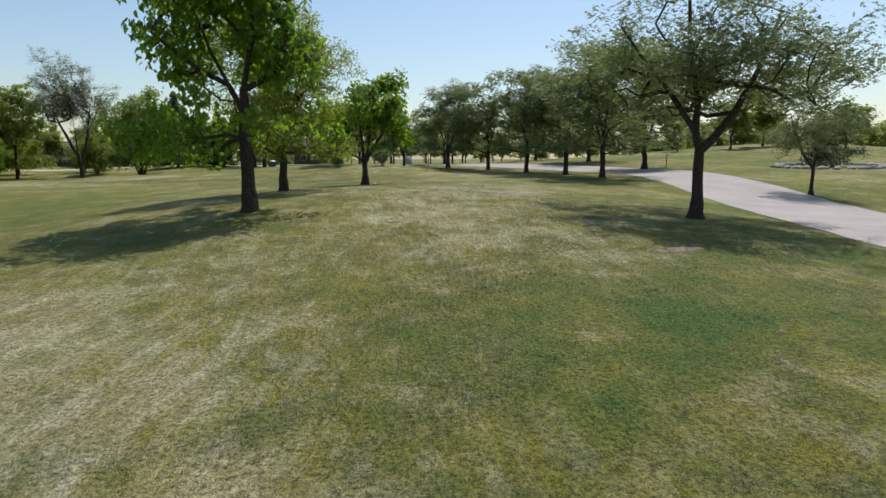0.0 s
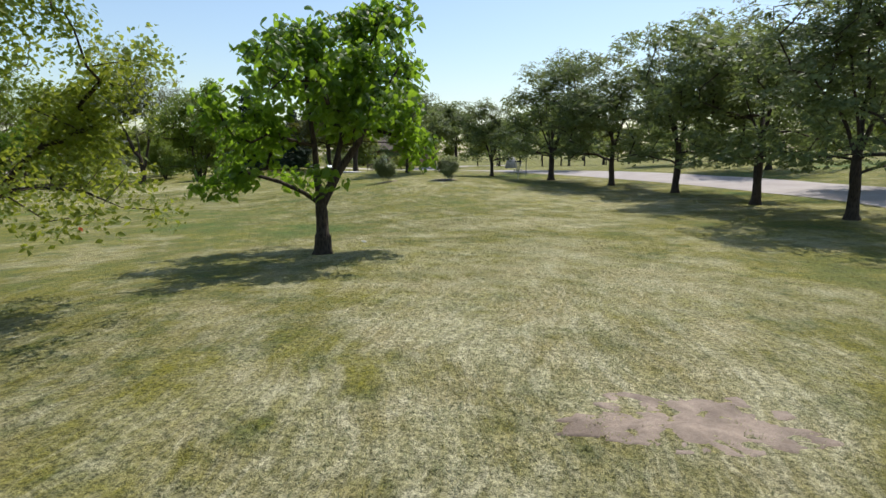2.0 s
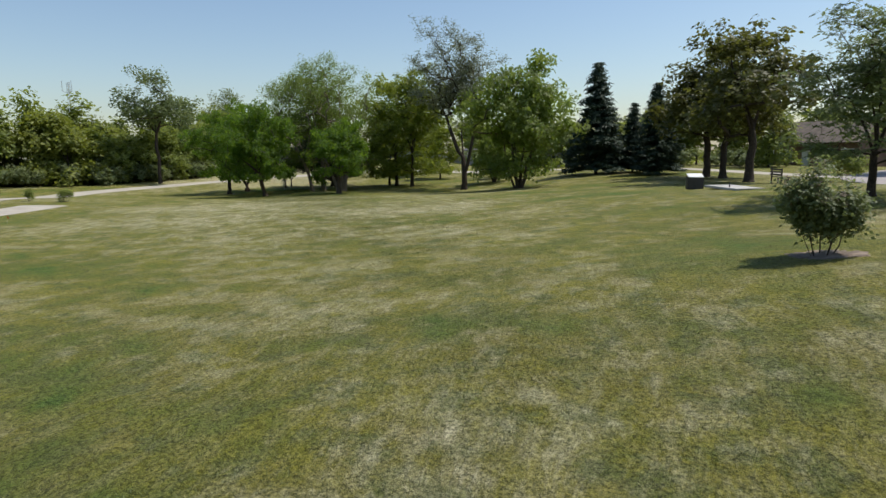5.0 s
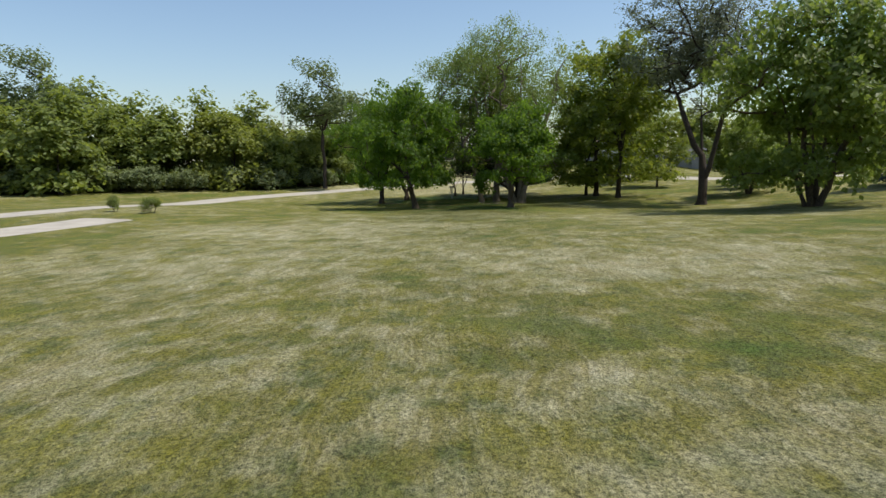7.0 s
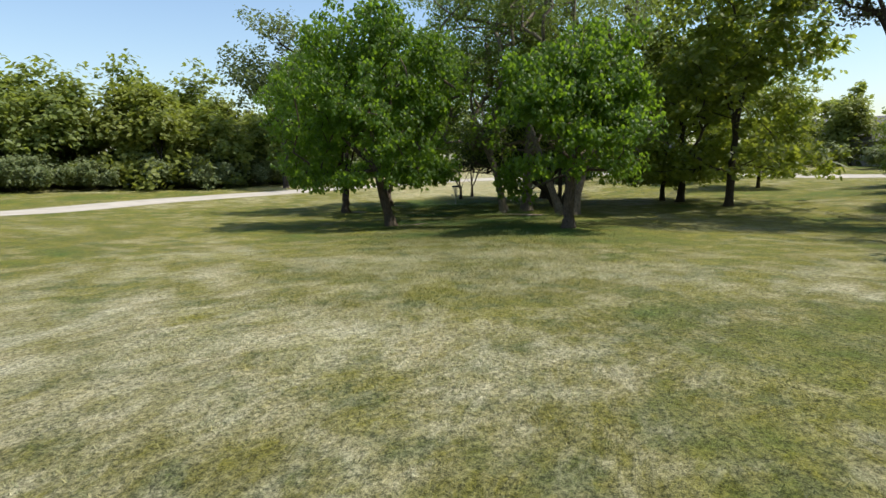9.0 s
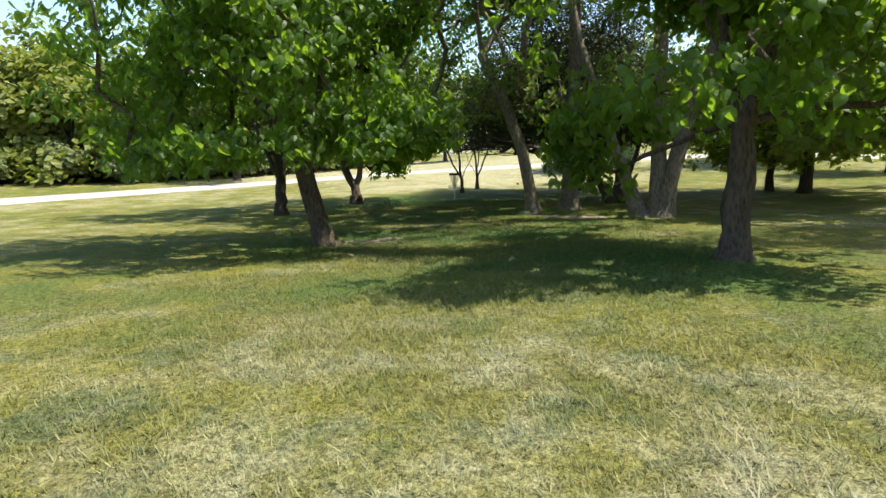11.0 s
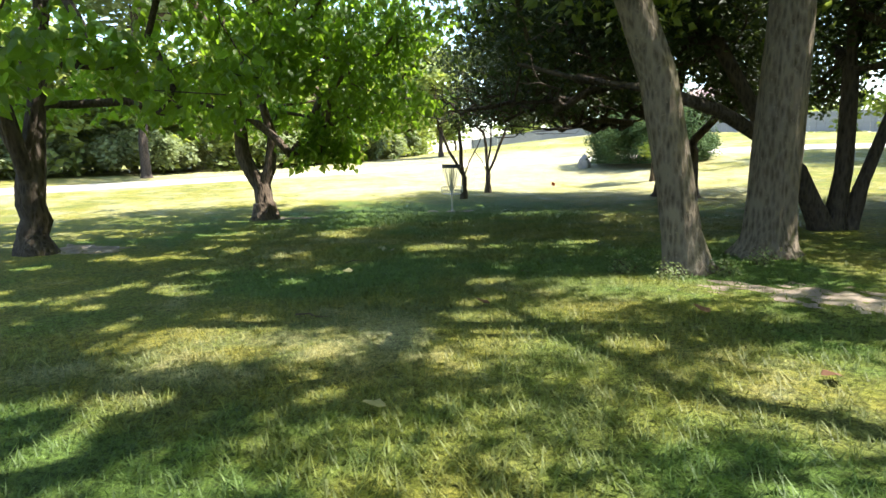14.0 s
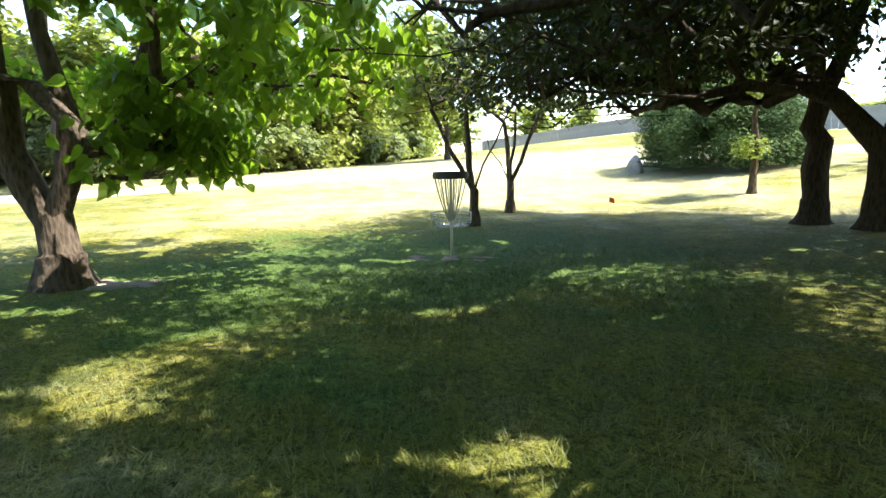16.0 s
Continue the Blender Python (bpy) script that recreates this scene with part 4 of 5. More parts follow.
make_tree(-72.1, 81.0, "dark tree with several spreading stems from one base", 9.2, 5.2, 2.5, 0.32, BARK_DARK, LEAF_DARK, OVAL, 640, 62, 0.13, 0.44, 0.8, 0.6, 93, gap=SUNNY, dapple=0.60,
          stems=[{"pts": up((0, 0, 0), (-0.25, -0.2, 0.6), (-0.7, -0.6, 1.6), (-1.3, -1.2, 3.2), (-2.0, -1.8, 5.2)), "bare": 2.2},
                 {"least": 0.13, "pts": up((0.1, 0.1, 0), (0.1, 0.25, 1.0), (0.05, 0.3, 2.6), (-0.1, 0.3, 4.8), (-0.1, 0.3, 7.0)), "bare": 2.2},
                 {"least": 0.12, "pts": up((0.2, 0.3, 0), (0.3, 0.45, 0.8), (0.4, 0.85, 1.9), (0.55, 1.2, 3.4), (0.8, 1.7, 5.6)), "bare": 2.2},
                 {"least": 0.14, "pts": up((-0.1, -0.6, 1.0), (-0.15, -1.4, 1.55), (-0.2, -2.3, 1.95), (-0.6, -3.2, 2.28), (-1.4, -4.0, 2.5), (-2.4, -4.5, 2.85)), "on": 0, "bare": 2.2}],
          twigs=lambda rng: np.stack([rng.uniform(-6.5, -1.5, 110), rng.uniform(-5.2, -2.6, 110), rng.uniform(2.1, 3.0, 110)], -1), shift=(-2.2, 0.0), low=0.9, floor=2.3, extra=both(skirt(240, 1.8, 6.2, 3.0, 5.0, 3.3, 4.25), skirt(90, 0.8, 4.6, 2.5, 4.6, -0.2, 2.4)), **BIG)
make_tree(-66.5, 78.15, "tall tree of three stems spreading from one base", 15.4, 6.6, 4.2, 0.42, BARK_GREY, LEAF_LIGHT, OVAL, 420, 58, 0.18, 0.50, 0.9, 0.8, 94, gap=SUNNY, dapple=0.30,
          stems=[{"least": 0.22, "pts": up((-0.25, -0.28, 0), (-0.5, -0.55, 0.9), (-0.95, -1.0, 2.6), (-1.5, -1.6, 5.0), (-2.0, -2.2, 8.5), (-2.2, -2.4, 11.5)), "bare": 4.0},
                 {"least": 0.21, "pts": up((0.0, 0.05, 0), (0.0, 0.1, 1.4), (-0.05, 0.1, 3.2), (-0.2, 0.2, 6.0), (-0.2, 0.3, 11.5)), "bare": 4.0},
                 {"least": 0.27, "pts": up((0.15, 0.2, 0), (0.2, 0.32, 1.0), (0.4, 0.75, 2.8), (0.8, 1.4, 5.2), (1.6, 2.3, 8.5), (1.8, 2.6, 11.0)), "bare": 3.0}], extra=skirt(70, 1.5, 5.5, 2.9, 4.4, 0.4, 2.6), floor=2.8, **BIG)


def crab_sprays(rng):
    """Long low sprays of the spreading tree, reaching over the clearing."""
    n = 460
    a = rng.uniform(3.35, 5.05, n)
    r = rng.uniform(1.2, 7.6, n)
    z = 3.7 - 0.10 * r + rng.uniform(-0.6, 2.0, n)
    return np.stack([np.cos(a) * r, np.sin(a) * r, z], -1)


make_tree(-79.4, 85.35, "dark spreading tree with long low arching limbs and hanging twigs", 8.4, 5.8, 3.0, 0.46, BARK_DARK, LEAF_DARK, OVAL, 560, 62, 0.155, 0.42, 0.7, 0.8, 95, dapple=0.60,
          stems=[{"pts": up((0, 0, 0), (0.0, 0.02, 0.7), (0.0, 0.0, 1.4), (0.1, 0.0, 1.75)), "bare": 1.6},
                 {"pts": up((-0.5, -0.55, 2.25), (-1.1, -1.3, 2.75), (-1.6, -2.3, 3.4), (-2.0, -3.6, 4.0), (-2.1, -5.0, 4.4), (-2.0, -6.4, 4.6)), "on": 2, "bare": 2.4},
                 {"pts": up((0.55, 0.5, 2.5), (1.0, 0.9, 3.6), (1.5, 1.4, 5.2)), "on": 3, "bare": 2.4},
                 {"pts": up((0.1, -0.3, 2.8), (-0.1, -0.6, 4.2), (-0.3, -0.7, 6.0)), "on": 3, "bare": 2.4}], extra=both(crab_sprays, skirt(130, 1.0, 5.2, 3.1, 5.6, -0.8, 1.8), skirt(90, 0.6, 4.5, 2.4, 4.0, -0.6, 1.9)), twigs=skirt(240, 2.5, 8.2, 2.0, 3.4, 3.4, 5.2), sag=0.05, shift=(-1.0, -1.6), floor=2.5, **BIG)
make_tree(-80.65, 85.45, "dark upright tree beside its spreading neighbour", 9.5, 3.6, 2.9, 0.46, BARK_DARK, LEAF_MAPLE, OVAL, 300, 60, 0.15, 0.38, 0.8, 0.7, 96, dapple=0.40, forks=4, fork_at=-0.2, **BIG)
SM = dict(category="small tree", group="small many-stemmed trees")
for sx, sy, sd, sl in ((-84.4, 79.95, 97, 0.15), (-86.3, 81.85, 98, -0.1)):
    rr = np.random.default_rng(sd)
    base = up((0, 0, 0), (0.02, 0.0, 0.35), (0.0, 0.02, 0.75))
    st = [{"pts": base}]
    for k in range(6):
        a = k * 1.05 + sl
        st.append({"pts": stem_points(rr, (0.05 * math.cos(a), 0.05 * math.sin(a), 0.85), ((0.5 + 0.6 * (k % 3)) * math.cos(a), (0.5 + 0.6 * (k % 3)) * math.sin(a), 2.9 + 0.3 * (k % 2)), 0.05, 5), "on": 2, "bare": 1.5})
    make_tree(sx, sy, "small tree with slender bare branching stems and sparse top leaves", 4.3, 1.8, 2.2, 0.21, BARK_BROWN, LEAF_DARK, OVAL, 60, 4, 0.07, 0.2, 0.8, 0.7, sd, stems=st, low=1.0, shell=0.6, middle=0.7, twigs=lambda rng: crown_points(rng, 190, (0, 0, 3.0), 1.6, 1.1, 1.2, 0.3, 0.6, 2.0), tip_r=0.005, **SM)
make_tree(-85.35, 89.25, "slim young tree with leaves sprouting at its foot", 5.2, 1.3, 1.9, 0.2, BARK_BROWN, LEAF_LIGHT, OVAL, 90, 30, 0.13, 0.25, 0.9, 0.6, 99, forks=2, category="young tree",
          extra=lambda rng: np.stack([rng.normal(0, 0.22, 16), rng.normal(0, 0.22, 16), rng.uniform(1.2, 1.3, 16)], -1))

# ---- evergreens ----
def make_spruce(x, y, label, height, radius, seed, name="spruce_tree", mat=LEAF_SPRUCE):
    rng = np.random.default_rng(seed)
    tree = thing(name, x, y, label, "spruce", "evergreens")
    verts, faces = tube_arrays([Vector((0, 0, z)) for z in (-0.2, 0, 1, height * 0.5, height)], [0.24, 0.2, 0.17, 0.09, 0.01], 8)
    cs, ss, us = [], [], []
    z = 0.9
    while z < height - 0.2:
        f = 1 - z / height
        n = int(5 + 5 * f)
        for k in range(n):
            a = rng.uniform(0, 6.28)
            L = radius * (f ** 0.8) * rng.uniform(0.7, 1.12) + 0.12
            end = np.array((math.cos(a) * L, math.sin(a) * L, z - 0.18 * L + 0.1 * L * rng.uniform()))
            v, fc = tube_arrays([Vector((0, 0, z)), Vector(end * (0.5, 0.5, 1) + (0, 0, (z - end[2]) * 0.35)), Vector(end)], [0.035 * (0.4 + f), 0.02, 0.006], 4, len(verts))
            verts += v
            faces += fc
            m = int(18 + 42 * L)
            t = rng.uniform(0.12, 1.05, m)
            c = np.array((0, 0, z)) * (1 - t[:, None]) + end * t[:, None]
            c += rng.normal(0, 1, (m, 3)) * np.array((0.14, 0.14, 0.06)) * (0.5 + t[:, None])
            cs.append(c)
            us.append(np.tile((math.cos(a) * 0.3, math.sin(a) * 0.3, 0.9), (m, 1)))
            ss.append(rng.uniform(0.32, 0.6, m))
        z += 0.24 + 0.16 * rng.uniform()
    part("trunk", mesh_from("trunk", [tuple(v) for v in verts], faces, [BARK_DARK], True), None, tree)
    part("crown", leaf_mesh("crown", np.concatenate(cs), np.concatenate(ss), np.concatenate(us), 0.5, NEEDLES, mat, rng), None, tree)
    return tree


spruce = make_spruce(-44.8, 98.3, "tall dark blue-green spruce behind the field", 12.4, 3.8, 111)
put_copy(spruce, -37.5, 98.2, 70, 0.76, 1.0, "shorter dark spruce beside the road bend")
put_copy(spruce, -41.5, 100.5, 140, 0.62, 1.0, "low dark spruce among the field edge trees")


def make_shrub(x, y, label, w, h, mat, seed, leaf=0.08, clusters=110, per=40, name="shrub", group="shrubs", stems=7, low=0.9, shape=OVAL, size=0.14, lumps=0.22, d=None, ground=0.12, category="shrub", extra=None, taper=0.0, bloom=None):
    """A bush of woody stems from the ground with leaves all round."""
    rng = np.random.default_rng(seed)
    centre = np.array((0, 0, h * 0.5))
    targets = crown_points(rng, clusters, centre, w / 2, h * 0.5, h * 0.46 * low, lumps, 0.5, seed * 0.7, d and d / 2, 0.42, 0.9)
    if extra is not None:
        targets = np.concatenate([targets, extra(rng)])
    targets[:, 2] = np.maximum(targets[:, 2], ground)
    targets[:, :2] *= (1 - taper * (1 - np.clip(targets[:, 2] / h, 0, 1)))[:, None]
    st = []
    for k in range(stems):
        a = 2 * math.pi * k / stems + rng.uniform(-0.3, 0.3)
        st.append({"pts": stem_points(rng, (0.08 * math.cos(a) * w, 0.08 * math.sin(a) * w, -0.05), (0.3 * w * math.cos(a), 0.3 * w * math.sin(a), h * 0.6), 0.03, 4)})
    pos, par, rad, child = grow(st, targets, rng, reach=0.3, tip_r=0.004)
    rad = np.minimum(rad, 0.03)
    bush = thing(name, x, y, label, category, group)
    part("wood", wood_mesh("wood", pos, par, rad, child, BARK_BROWN, flare=0, sides=(6, 5, 3)), None, bush)
    c, s, u = spread(rng, targets, centre, per, size, 0.9, leaf)
    c[:, 2] = np.maximum(c[:, 2], 0.03)
    part("foliage", leaf_mesh("foliage", c, s, u, 0.5, shape, mat, rng), None, bush)
    if bloom:
        top = targets[targets[:, 2] > h * 0.5]
        top = top[rng.uniform(size=len(top)) < 0.55] + (0, 0, 0.10)
        c, s, u = spread(rng, top, centre, 26, 0.07, 1.0, 0.045)
        part("blooms", leaf_mesh("blooms", c, s, u, 0.1, OVAL, bloom, rng), None, bush, "fading brownish flower heads")
    return bush


make_shrub(-9.96, 53.6, "rounded flowering shrub with dull green leaves and fading blooms", 1.95, 1.8, LEAF_SHRUB, 121, 0.095, 230, 46, group="lawn shrubs", size=0.17, ground=0.2, taper=0.36, lumps=0.3, bloom=BLOOM)
make_shrub(-5.53, 52.7, "rounded flowering shrub with dull green leaves and fading blooms", 1.85, 1.65, LEAF_SHRUB, 122, 0.095, 220, 46, group="lawn shrubs", size=0.17, ground=0.2, taper=0.36, lumps=0.3, bloom=BLOOM)
make_shrub(-64.2, 47.2, "small clipped dark green shrub by the path", 1.1, 1.15, LEAF_WOOD, 123, 0.07, 90, 44, group="clipped shrubs", lumps=0.12, size=0.11)
make_shrub(-62.5, 49.4, "larger clipped dark green shrub by the path", 1.4, 1.3, LEAF_WOOD, 124, 0.07, 110, 44, group="clipped shrubs", lumps=0.12, size=0.12)
make_shrub(-90.6, 93.7, "huge rounded dense juniper on the sunny slope", 6.6, 4.8, LEAF_JUNIPER, 125, 0.17, 460, 105, name="juniper", group="evergreens", size=0.34, lumps=0.12, shape=NEEDLES, d=5.6, extra=both(skirt(170, 2.2, 3.1, 0.15, 1.2), skirt(150, 2.0, 3.2, 1.0, 2.6)))
make_shrub(31.5, 44.2, "dark bush inside a stone-edged planted ring", 4.6, 1.9, LEAF_DARK, 126, 0.16, 130, 36, group="planted ring", size=0.25)
make_shrub(-18.5, 90.5, "round dark green shrub by the road bend", 3.4, 2.4, LEAF_WOOD, 127, 0.14, 150, 40, group="road bend shrubs", size=0.25)

# ---- woodland edge ----
WOOD = dict(bark=BARK_DARK, shape=OVAL, clusters=250, flat=0.9, droop=0.5, group="woodland edge", thinnest=0.05, size=0.70, bough=0.40, middle=0.38)
wood_a = make_tree(-99.0, 38.0, "dense dark woodland tree leafy to the ground", 14.0, 5.2, 0.9, 0.4, leaf_mat=LEAF_WOOD, per=13, leaf=0.70, seed=131, low=1.1, extra=skirt(70, 1.0, 4.8, 0.7, 3.2), **WOOD)
wood_b = make_tree(-105.0, 57.0, "yellow-green boxelder at the woodland edge", 12.0, 5.0, 0.8, 0.35, leaf_mat=LEAF_YELLOW, per=13, leaf=0.66, seed=132, low=1.1, extra=skirt(70, 1.0, 4.6, 0.7, 3.0), **WOOD)
wood_c = make_tree(-103.0, 68.5, "tall open-crowned tree rising over the woodland edge", 19.0, 7.0, 7.0, 0.5, leaf_mat=LEAF_LOCUST, per=26, leaf=0.46, seed=133, lumps=0.4, **WOOD)
horizon = make_tree(-116.0, 92.0, "distant tree on the horizon of the park", 12.5, 5.0, 0.8, 0.4, leaf_mat=LEAF_WOOD, per=10, leaf=0.95, seed=136, low=1.0, **{**WOOD, "clusters": 160, "thinnest": 0.06})
bush_a = make_shrub(-100.5, 46.0, "dense undergrowth bush at the woodland edge", 4.8, 3.6, LEAF_SHRUB, 134, 0.36, 120, 24, group="woodland undergrowth", size=0.34, lumps=0.3)
bush_b = make_shrub(-103.5, 60.0, "pale green undergrowth bush at the woodland edge", 4.8, 3.3, LEAF_SHRUB, 135, 0.36, 120, 24, group="woodland undergrowth", size=0.34, lumps=0.3)
wr = np.random.default_rng(77)
EDGE = smooth_line([(-92, 2), (-97, 20), (-101, 38), (-103, 52), (-106.5, 66), (-111, 76), (-119, 85), (-131, 93)], 4.2)
for i, p in enumerate(EDGE):
    back = Vector((-1.0, 0.25)).normalized()
    for row, (dist, srcs) in enumerate(((3.2, (wood_b, wood_a, wood_a)), (9.0, (wood_a, wood_b, wood_b)), (15.0, (wood_a, wood_a, wood_c)))):
        if row == 2 and i % 3:
            continue
        q = p + back * (dist + wr.uniform(-1.2, 1.2)) + Vector((wr.uniform(-1, 1), wr.uniform(-1, 1)))
        src = srcs[int(wr.integers(0, 3))]
        put_copy(src, q.x, q.y, wr.uniform(0, 360), wr.uniform(0.85, 1.15) * (0.85 if row == 0 else 1.0), wr.uniform(0.85, 1.1))
    put_copy(bush_b if i % 2 else bush_a, p.x - 4.5 + wr.uniform(-1, 1), p.y + wr.uniform(-2, 2), wr.uniform(0, 360), wr.uniform(1.1, 1.4))
    for k in range(2):
        q = p + Vector((wr.uniform(-0.8, 0.8), wr.uniform(-2, 2)))
        put_copy((bush_a, bush_b)[int(wr.integers(0, 2))] if k else bush_a, q.x, q.y, wr.uniform(0, 360), wr.uniform(0.75, 1.1))
# Dark hedge and trees beyond the far path
for i, p in enumerate(smooth_line([(-92, 122), (-78, 122), (-64, 125), (-50, 122), (-36, 116)], 4.4)):
    put_copy(bush_a, p.x + wr.uniform(-0.6, 0.6), p.y + wr.uniform(-0.6, 0.6), wr.uniform(0, 360), wr.uniform(0.7, 0.95), 0.9, "dark hedge bush behind the gravel path")
    put_copy((wood_a, horizon, wood_b)[i % 3], p.x + wr.uniform(-2, 2), p.y + 6 + wr.uniform(-1, 2), wr.uniform(0, 360), wr.uniform(0.65, 0.85))
# Far tree line that closes the park all round
for k in range(84):
    a = 2 * math.pi * k / 84
    d = 185 + 30 * wr.uniform()
    x, y = -20 + math.cos(a) * d, 60 + math.sin(a) * d
    put_copy(horizon, x, y, wr.uniform(0, 360), wr.uniform(1.3, 2.0), wr.uniform(0.7, 0.95))
for x, y, s in ((31, 90, 0.62), (36, 86, 0.5), (43, 84, 0.7), (50, 88, 0.8), (56, 78, 0.62), (48, 72, 0.5), (66, 76, 0.8), (70, 60, 0.7), (40, 100, 0.8)):
    put_copy(horizon, x, y, wr.uniform(0, 360), s, wr.uniform(0.9, 1.1), "shade tree on the rise beyond the road")
for k in range(40):
    a = radians(-16 + 2.1 * k)
    d = 118 + 26 * wr.uniform()
    put_copy(horizon, 5 + math.sin(a) * d, 20 + math.cos(a) * d, wr.uniform(0, 360), wr.uniform(0.6, 0.95), wr.uniform(0.8, 1.05), "dark tree in the far row beyond the road")

# ---- small things ----
def make_basket(x, y, label, turn=0.0):
    """A disc golf basket: pole, band, hanging chains and a wire cage."""
    b = thing("disc_golf_basket", x, y, label, "disc golf basket", "disc golf baskets", turn=turn)
    bm = bmesh.new()
    bm_tube(bm, [(0, 0, -0.2), (0, 0, 1.36)], [0.024, 0.024], 12)
    part("pole", bm, STEEL, b)
    bm = bmesh.new()
    ring = [(math.cos(2 * math.pi * k / 28), math.sin(2 * math.pi * k / 28)) for k in range(28)]
    for r, flip in ((0.285, 0), (0.277, 1)):
        vs = [[bm.verts.new((c * r, s * r, z)) for c, s in ring] for z in (1.265, 1.37)]
        for k in range(28):
            q = [vs[0][k], vs[0][(k + 1) % 28], vs[1][(k + 1) % 28], vs[1][k]]
            bm.faces.new(q[::-1] if flip else q)
    part("band", bm, BAND_BLUE, b, "dark blue painted top band")
    for k in (3, 10, 17):
        a = 2 * math.pi * (k + 0.5) / 28
        m = Matrix.Rotation(a, 4, "Z")
        for o, w in ((-0.05, 0.03), (0.0, 0.045), (0.055, 0.03)):
            bm = bmesh.new()
            bm_box(bm, m @ Vector((0.2865, o, 1.318)), (0.003, w, 0.032), 0, m)
            part("lettering", bm, WHITE_PAINT, b, "pale bar of unreadable lettering on the band")
    bm = bmesh.new()
    for k in range(8):
        a = 2 * math.pi * k / 8
        bm_tube(bm, [(0, 0, 1.30), (0.28 * math.cos(a), 0.28 * math.sin(a), 1.30)], [0.006, 0.006], 5)
    part("spoke_ring", bm, STEEL, b)
    for n, r0, lo in ((12, 0.26, 0.60), (6, 0.15, 0.58)):
        for k in range(n):
            a = 2 * math.pi * k / n
            bm = bmesh.new()
            pts = []
            for i in range(13):
                f = i / 12
                r = r0 * (1 - f) ** 0.75 + 0.03 * f
                pts.append((r * math.cos(a), r * math.sin(a), 1.29 - (1.29 - lo) * f ** 0.9))
            bm_tube(bm, pts, [0.0065 + 0.0025 * (i % 2) for i in range(13)], 5)
            part("chain", bm, STEEL, b)
    for k in range(22):
        a = 2 * math.pi * k / 22
        bm = bmesh.new()
        c, s = math.cos(a), math.sin(a)
        bm_tube(bm, [(0.03 * c, 0.03 * s, 0.50), (0.27 * c, 0.27 * s, 0.51), (0.315 * c, 0.315 * s, 0.56), (0.325 * c, 0.325 * s, 0.72)], [0.005] * 4, 5)
        part("cage_wire", bm, STEEL, b)
    for z, r in ((0.72, 0.325), (0.62, 0.322), (0.51, 0.22)):
        bm = bmesh.new()
        pts = [(r * math.cos(2 * math.pi * k / 32), r * math.sin(2 * math.pi * k / 32), z) for k in range(33)]
        bm_tube(bm, pts, [0.007] * 33, 6, False)
        part("cage_ring", bm, STEEL, b)
    return b


basket = make_basket(-81.4, 78.2, "disc golf basket with hanging chains and a dark blue band", 20)
put_copy(basket, -1.6, 60.1, 100, 1.0, 1.0, "disc golf basket standing between the roadside locusts")


def make_flag(x, y, label):
    f = thing("marker_flag", x, y, label, "marker flag", "marker flags", turn=random.uniform(0, 90))
    bm = bmesh.new()
    bm_tube(bm, [(0, 0, -0.1), (0.01, 0, 0.2), (0.03, 0.01, 0.42)], [0.004, 0.004, 0.003], 5)
    part("wire", bm, STEEL, f)
    verts = [(0.02 + 0.13 * u, 0.015 * math.sin(u * 6), 0.30 + 0.12 * v - 0.05 * u * u) for v in (0, 0.5, 1) for u in (0, 0.33, 0.66, 1)]
    faces = [(r * 4 + k, r * 4 + k + 1, r * 4 + k + 5, r * 4 + k + 4) for r in (0, 1) for k in range(3)]
    part("cloth", mesh_from("cloth", verts, faces, [ORANGE], True), None, f, "bright orange plastic flag")
    return f


make_flag(-84.85, 83.85, "small orange marker flag in the shaded grass")
make_flag(-14.9, 33.0, "small orange marker flag on the open lawn")
make_flag(-47.0, 44.0, "small orange marker flag far across the lawn")


def make_stone(x, y, label, w, d, h, seed, name="stone", lean=0.0):
    bm = bmesh.new()
    bmesh.ops.create_icosphere(bm, subdivisions=4, radius=1.0)
    for v in bm.verts:
        p = v.co.copy()
        k = 1 + 0.22 * noise.noise(p * 1.1 + Vector((seed, 0, 0))) + 0.07 * noise.noise(p * 3.5 + Vector((0, seed, 0)))
        p *= k
        p.z = max(p.z, -0.35)
        v.co = Vector((p.x * w / 2, p.y * d / 2, (p.z + 0.3) * h / 1.3))
    me = bpy.data.meshes.new(name)
    bm.to_mesh(me)
    bm.free()
    me.materials.append(STONE)
    me.shade_smooth()
    ob = new(name, me)
    ob.matrix_basis = pose(x, y, gz(x, y) - 0.03, 0, 0, seed * 40)
    return tagged(ob, label, "stone")


make_stone(-92.1, 90.6, "pale rounded boulder beside the juniper", 0.75, 0.6, 0.75, 3)
make_stone(-5.8, 106.0, "large grey pointed boulder on the far lawn", 1.8, 1.4, 1.7, 5)
for k in range(26):
    a = 2 * math.pi * k / 26
    tagged(make_stone(31.5 + 4.0 * math.cos(a), 44.2 + 3.2 * math.sin(a), "flat pale edging stone of the planted ring", 0.95, 0.5, 0.28, 10 + k, "edging_stone"), group="planted ring edging")


def make_tee_box(x, y, turn):
    t = thing("tee_sign", x, y, "low grey box with a sloping white top beside a concrete pad", "sign", turn=turn)
    bm = bmesh.new()
    bm_box(bm, (0, 0, 0.36), (0.85, 0.5, 0.72), 0.02)
    part("body", bm, DARK_METAL, t)
    bm = bmesh.new()
    bm_box(bm, (0, -0.02, 0.78), (0.82, 0.56, 0.05), 0.01, Matrix.Rotation(radians(18), 4, "X"))
    part("top", bm, WHITE_PAINT, t, "sloping white top")
    return t


make_tee_box(-21.7, 73.3, 40)
bm_pad = bmesh.new()
bm_box(bm_pad, (0, 0, 0.03), (3.4, 1.5, 0.12), 0.02)
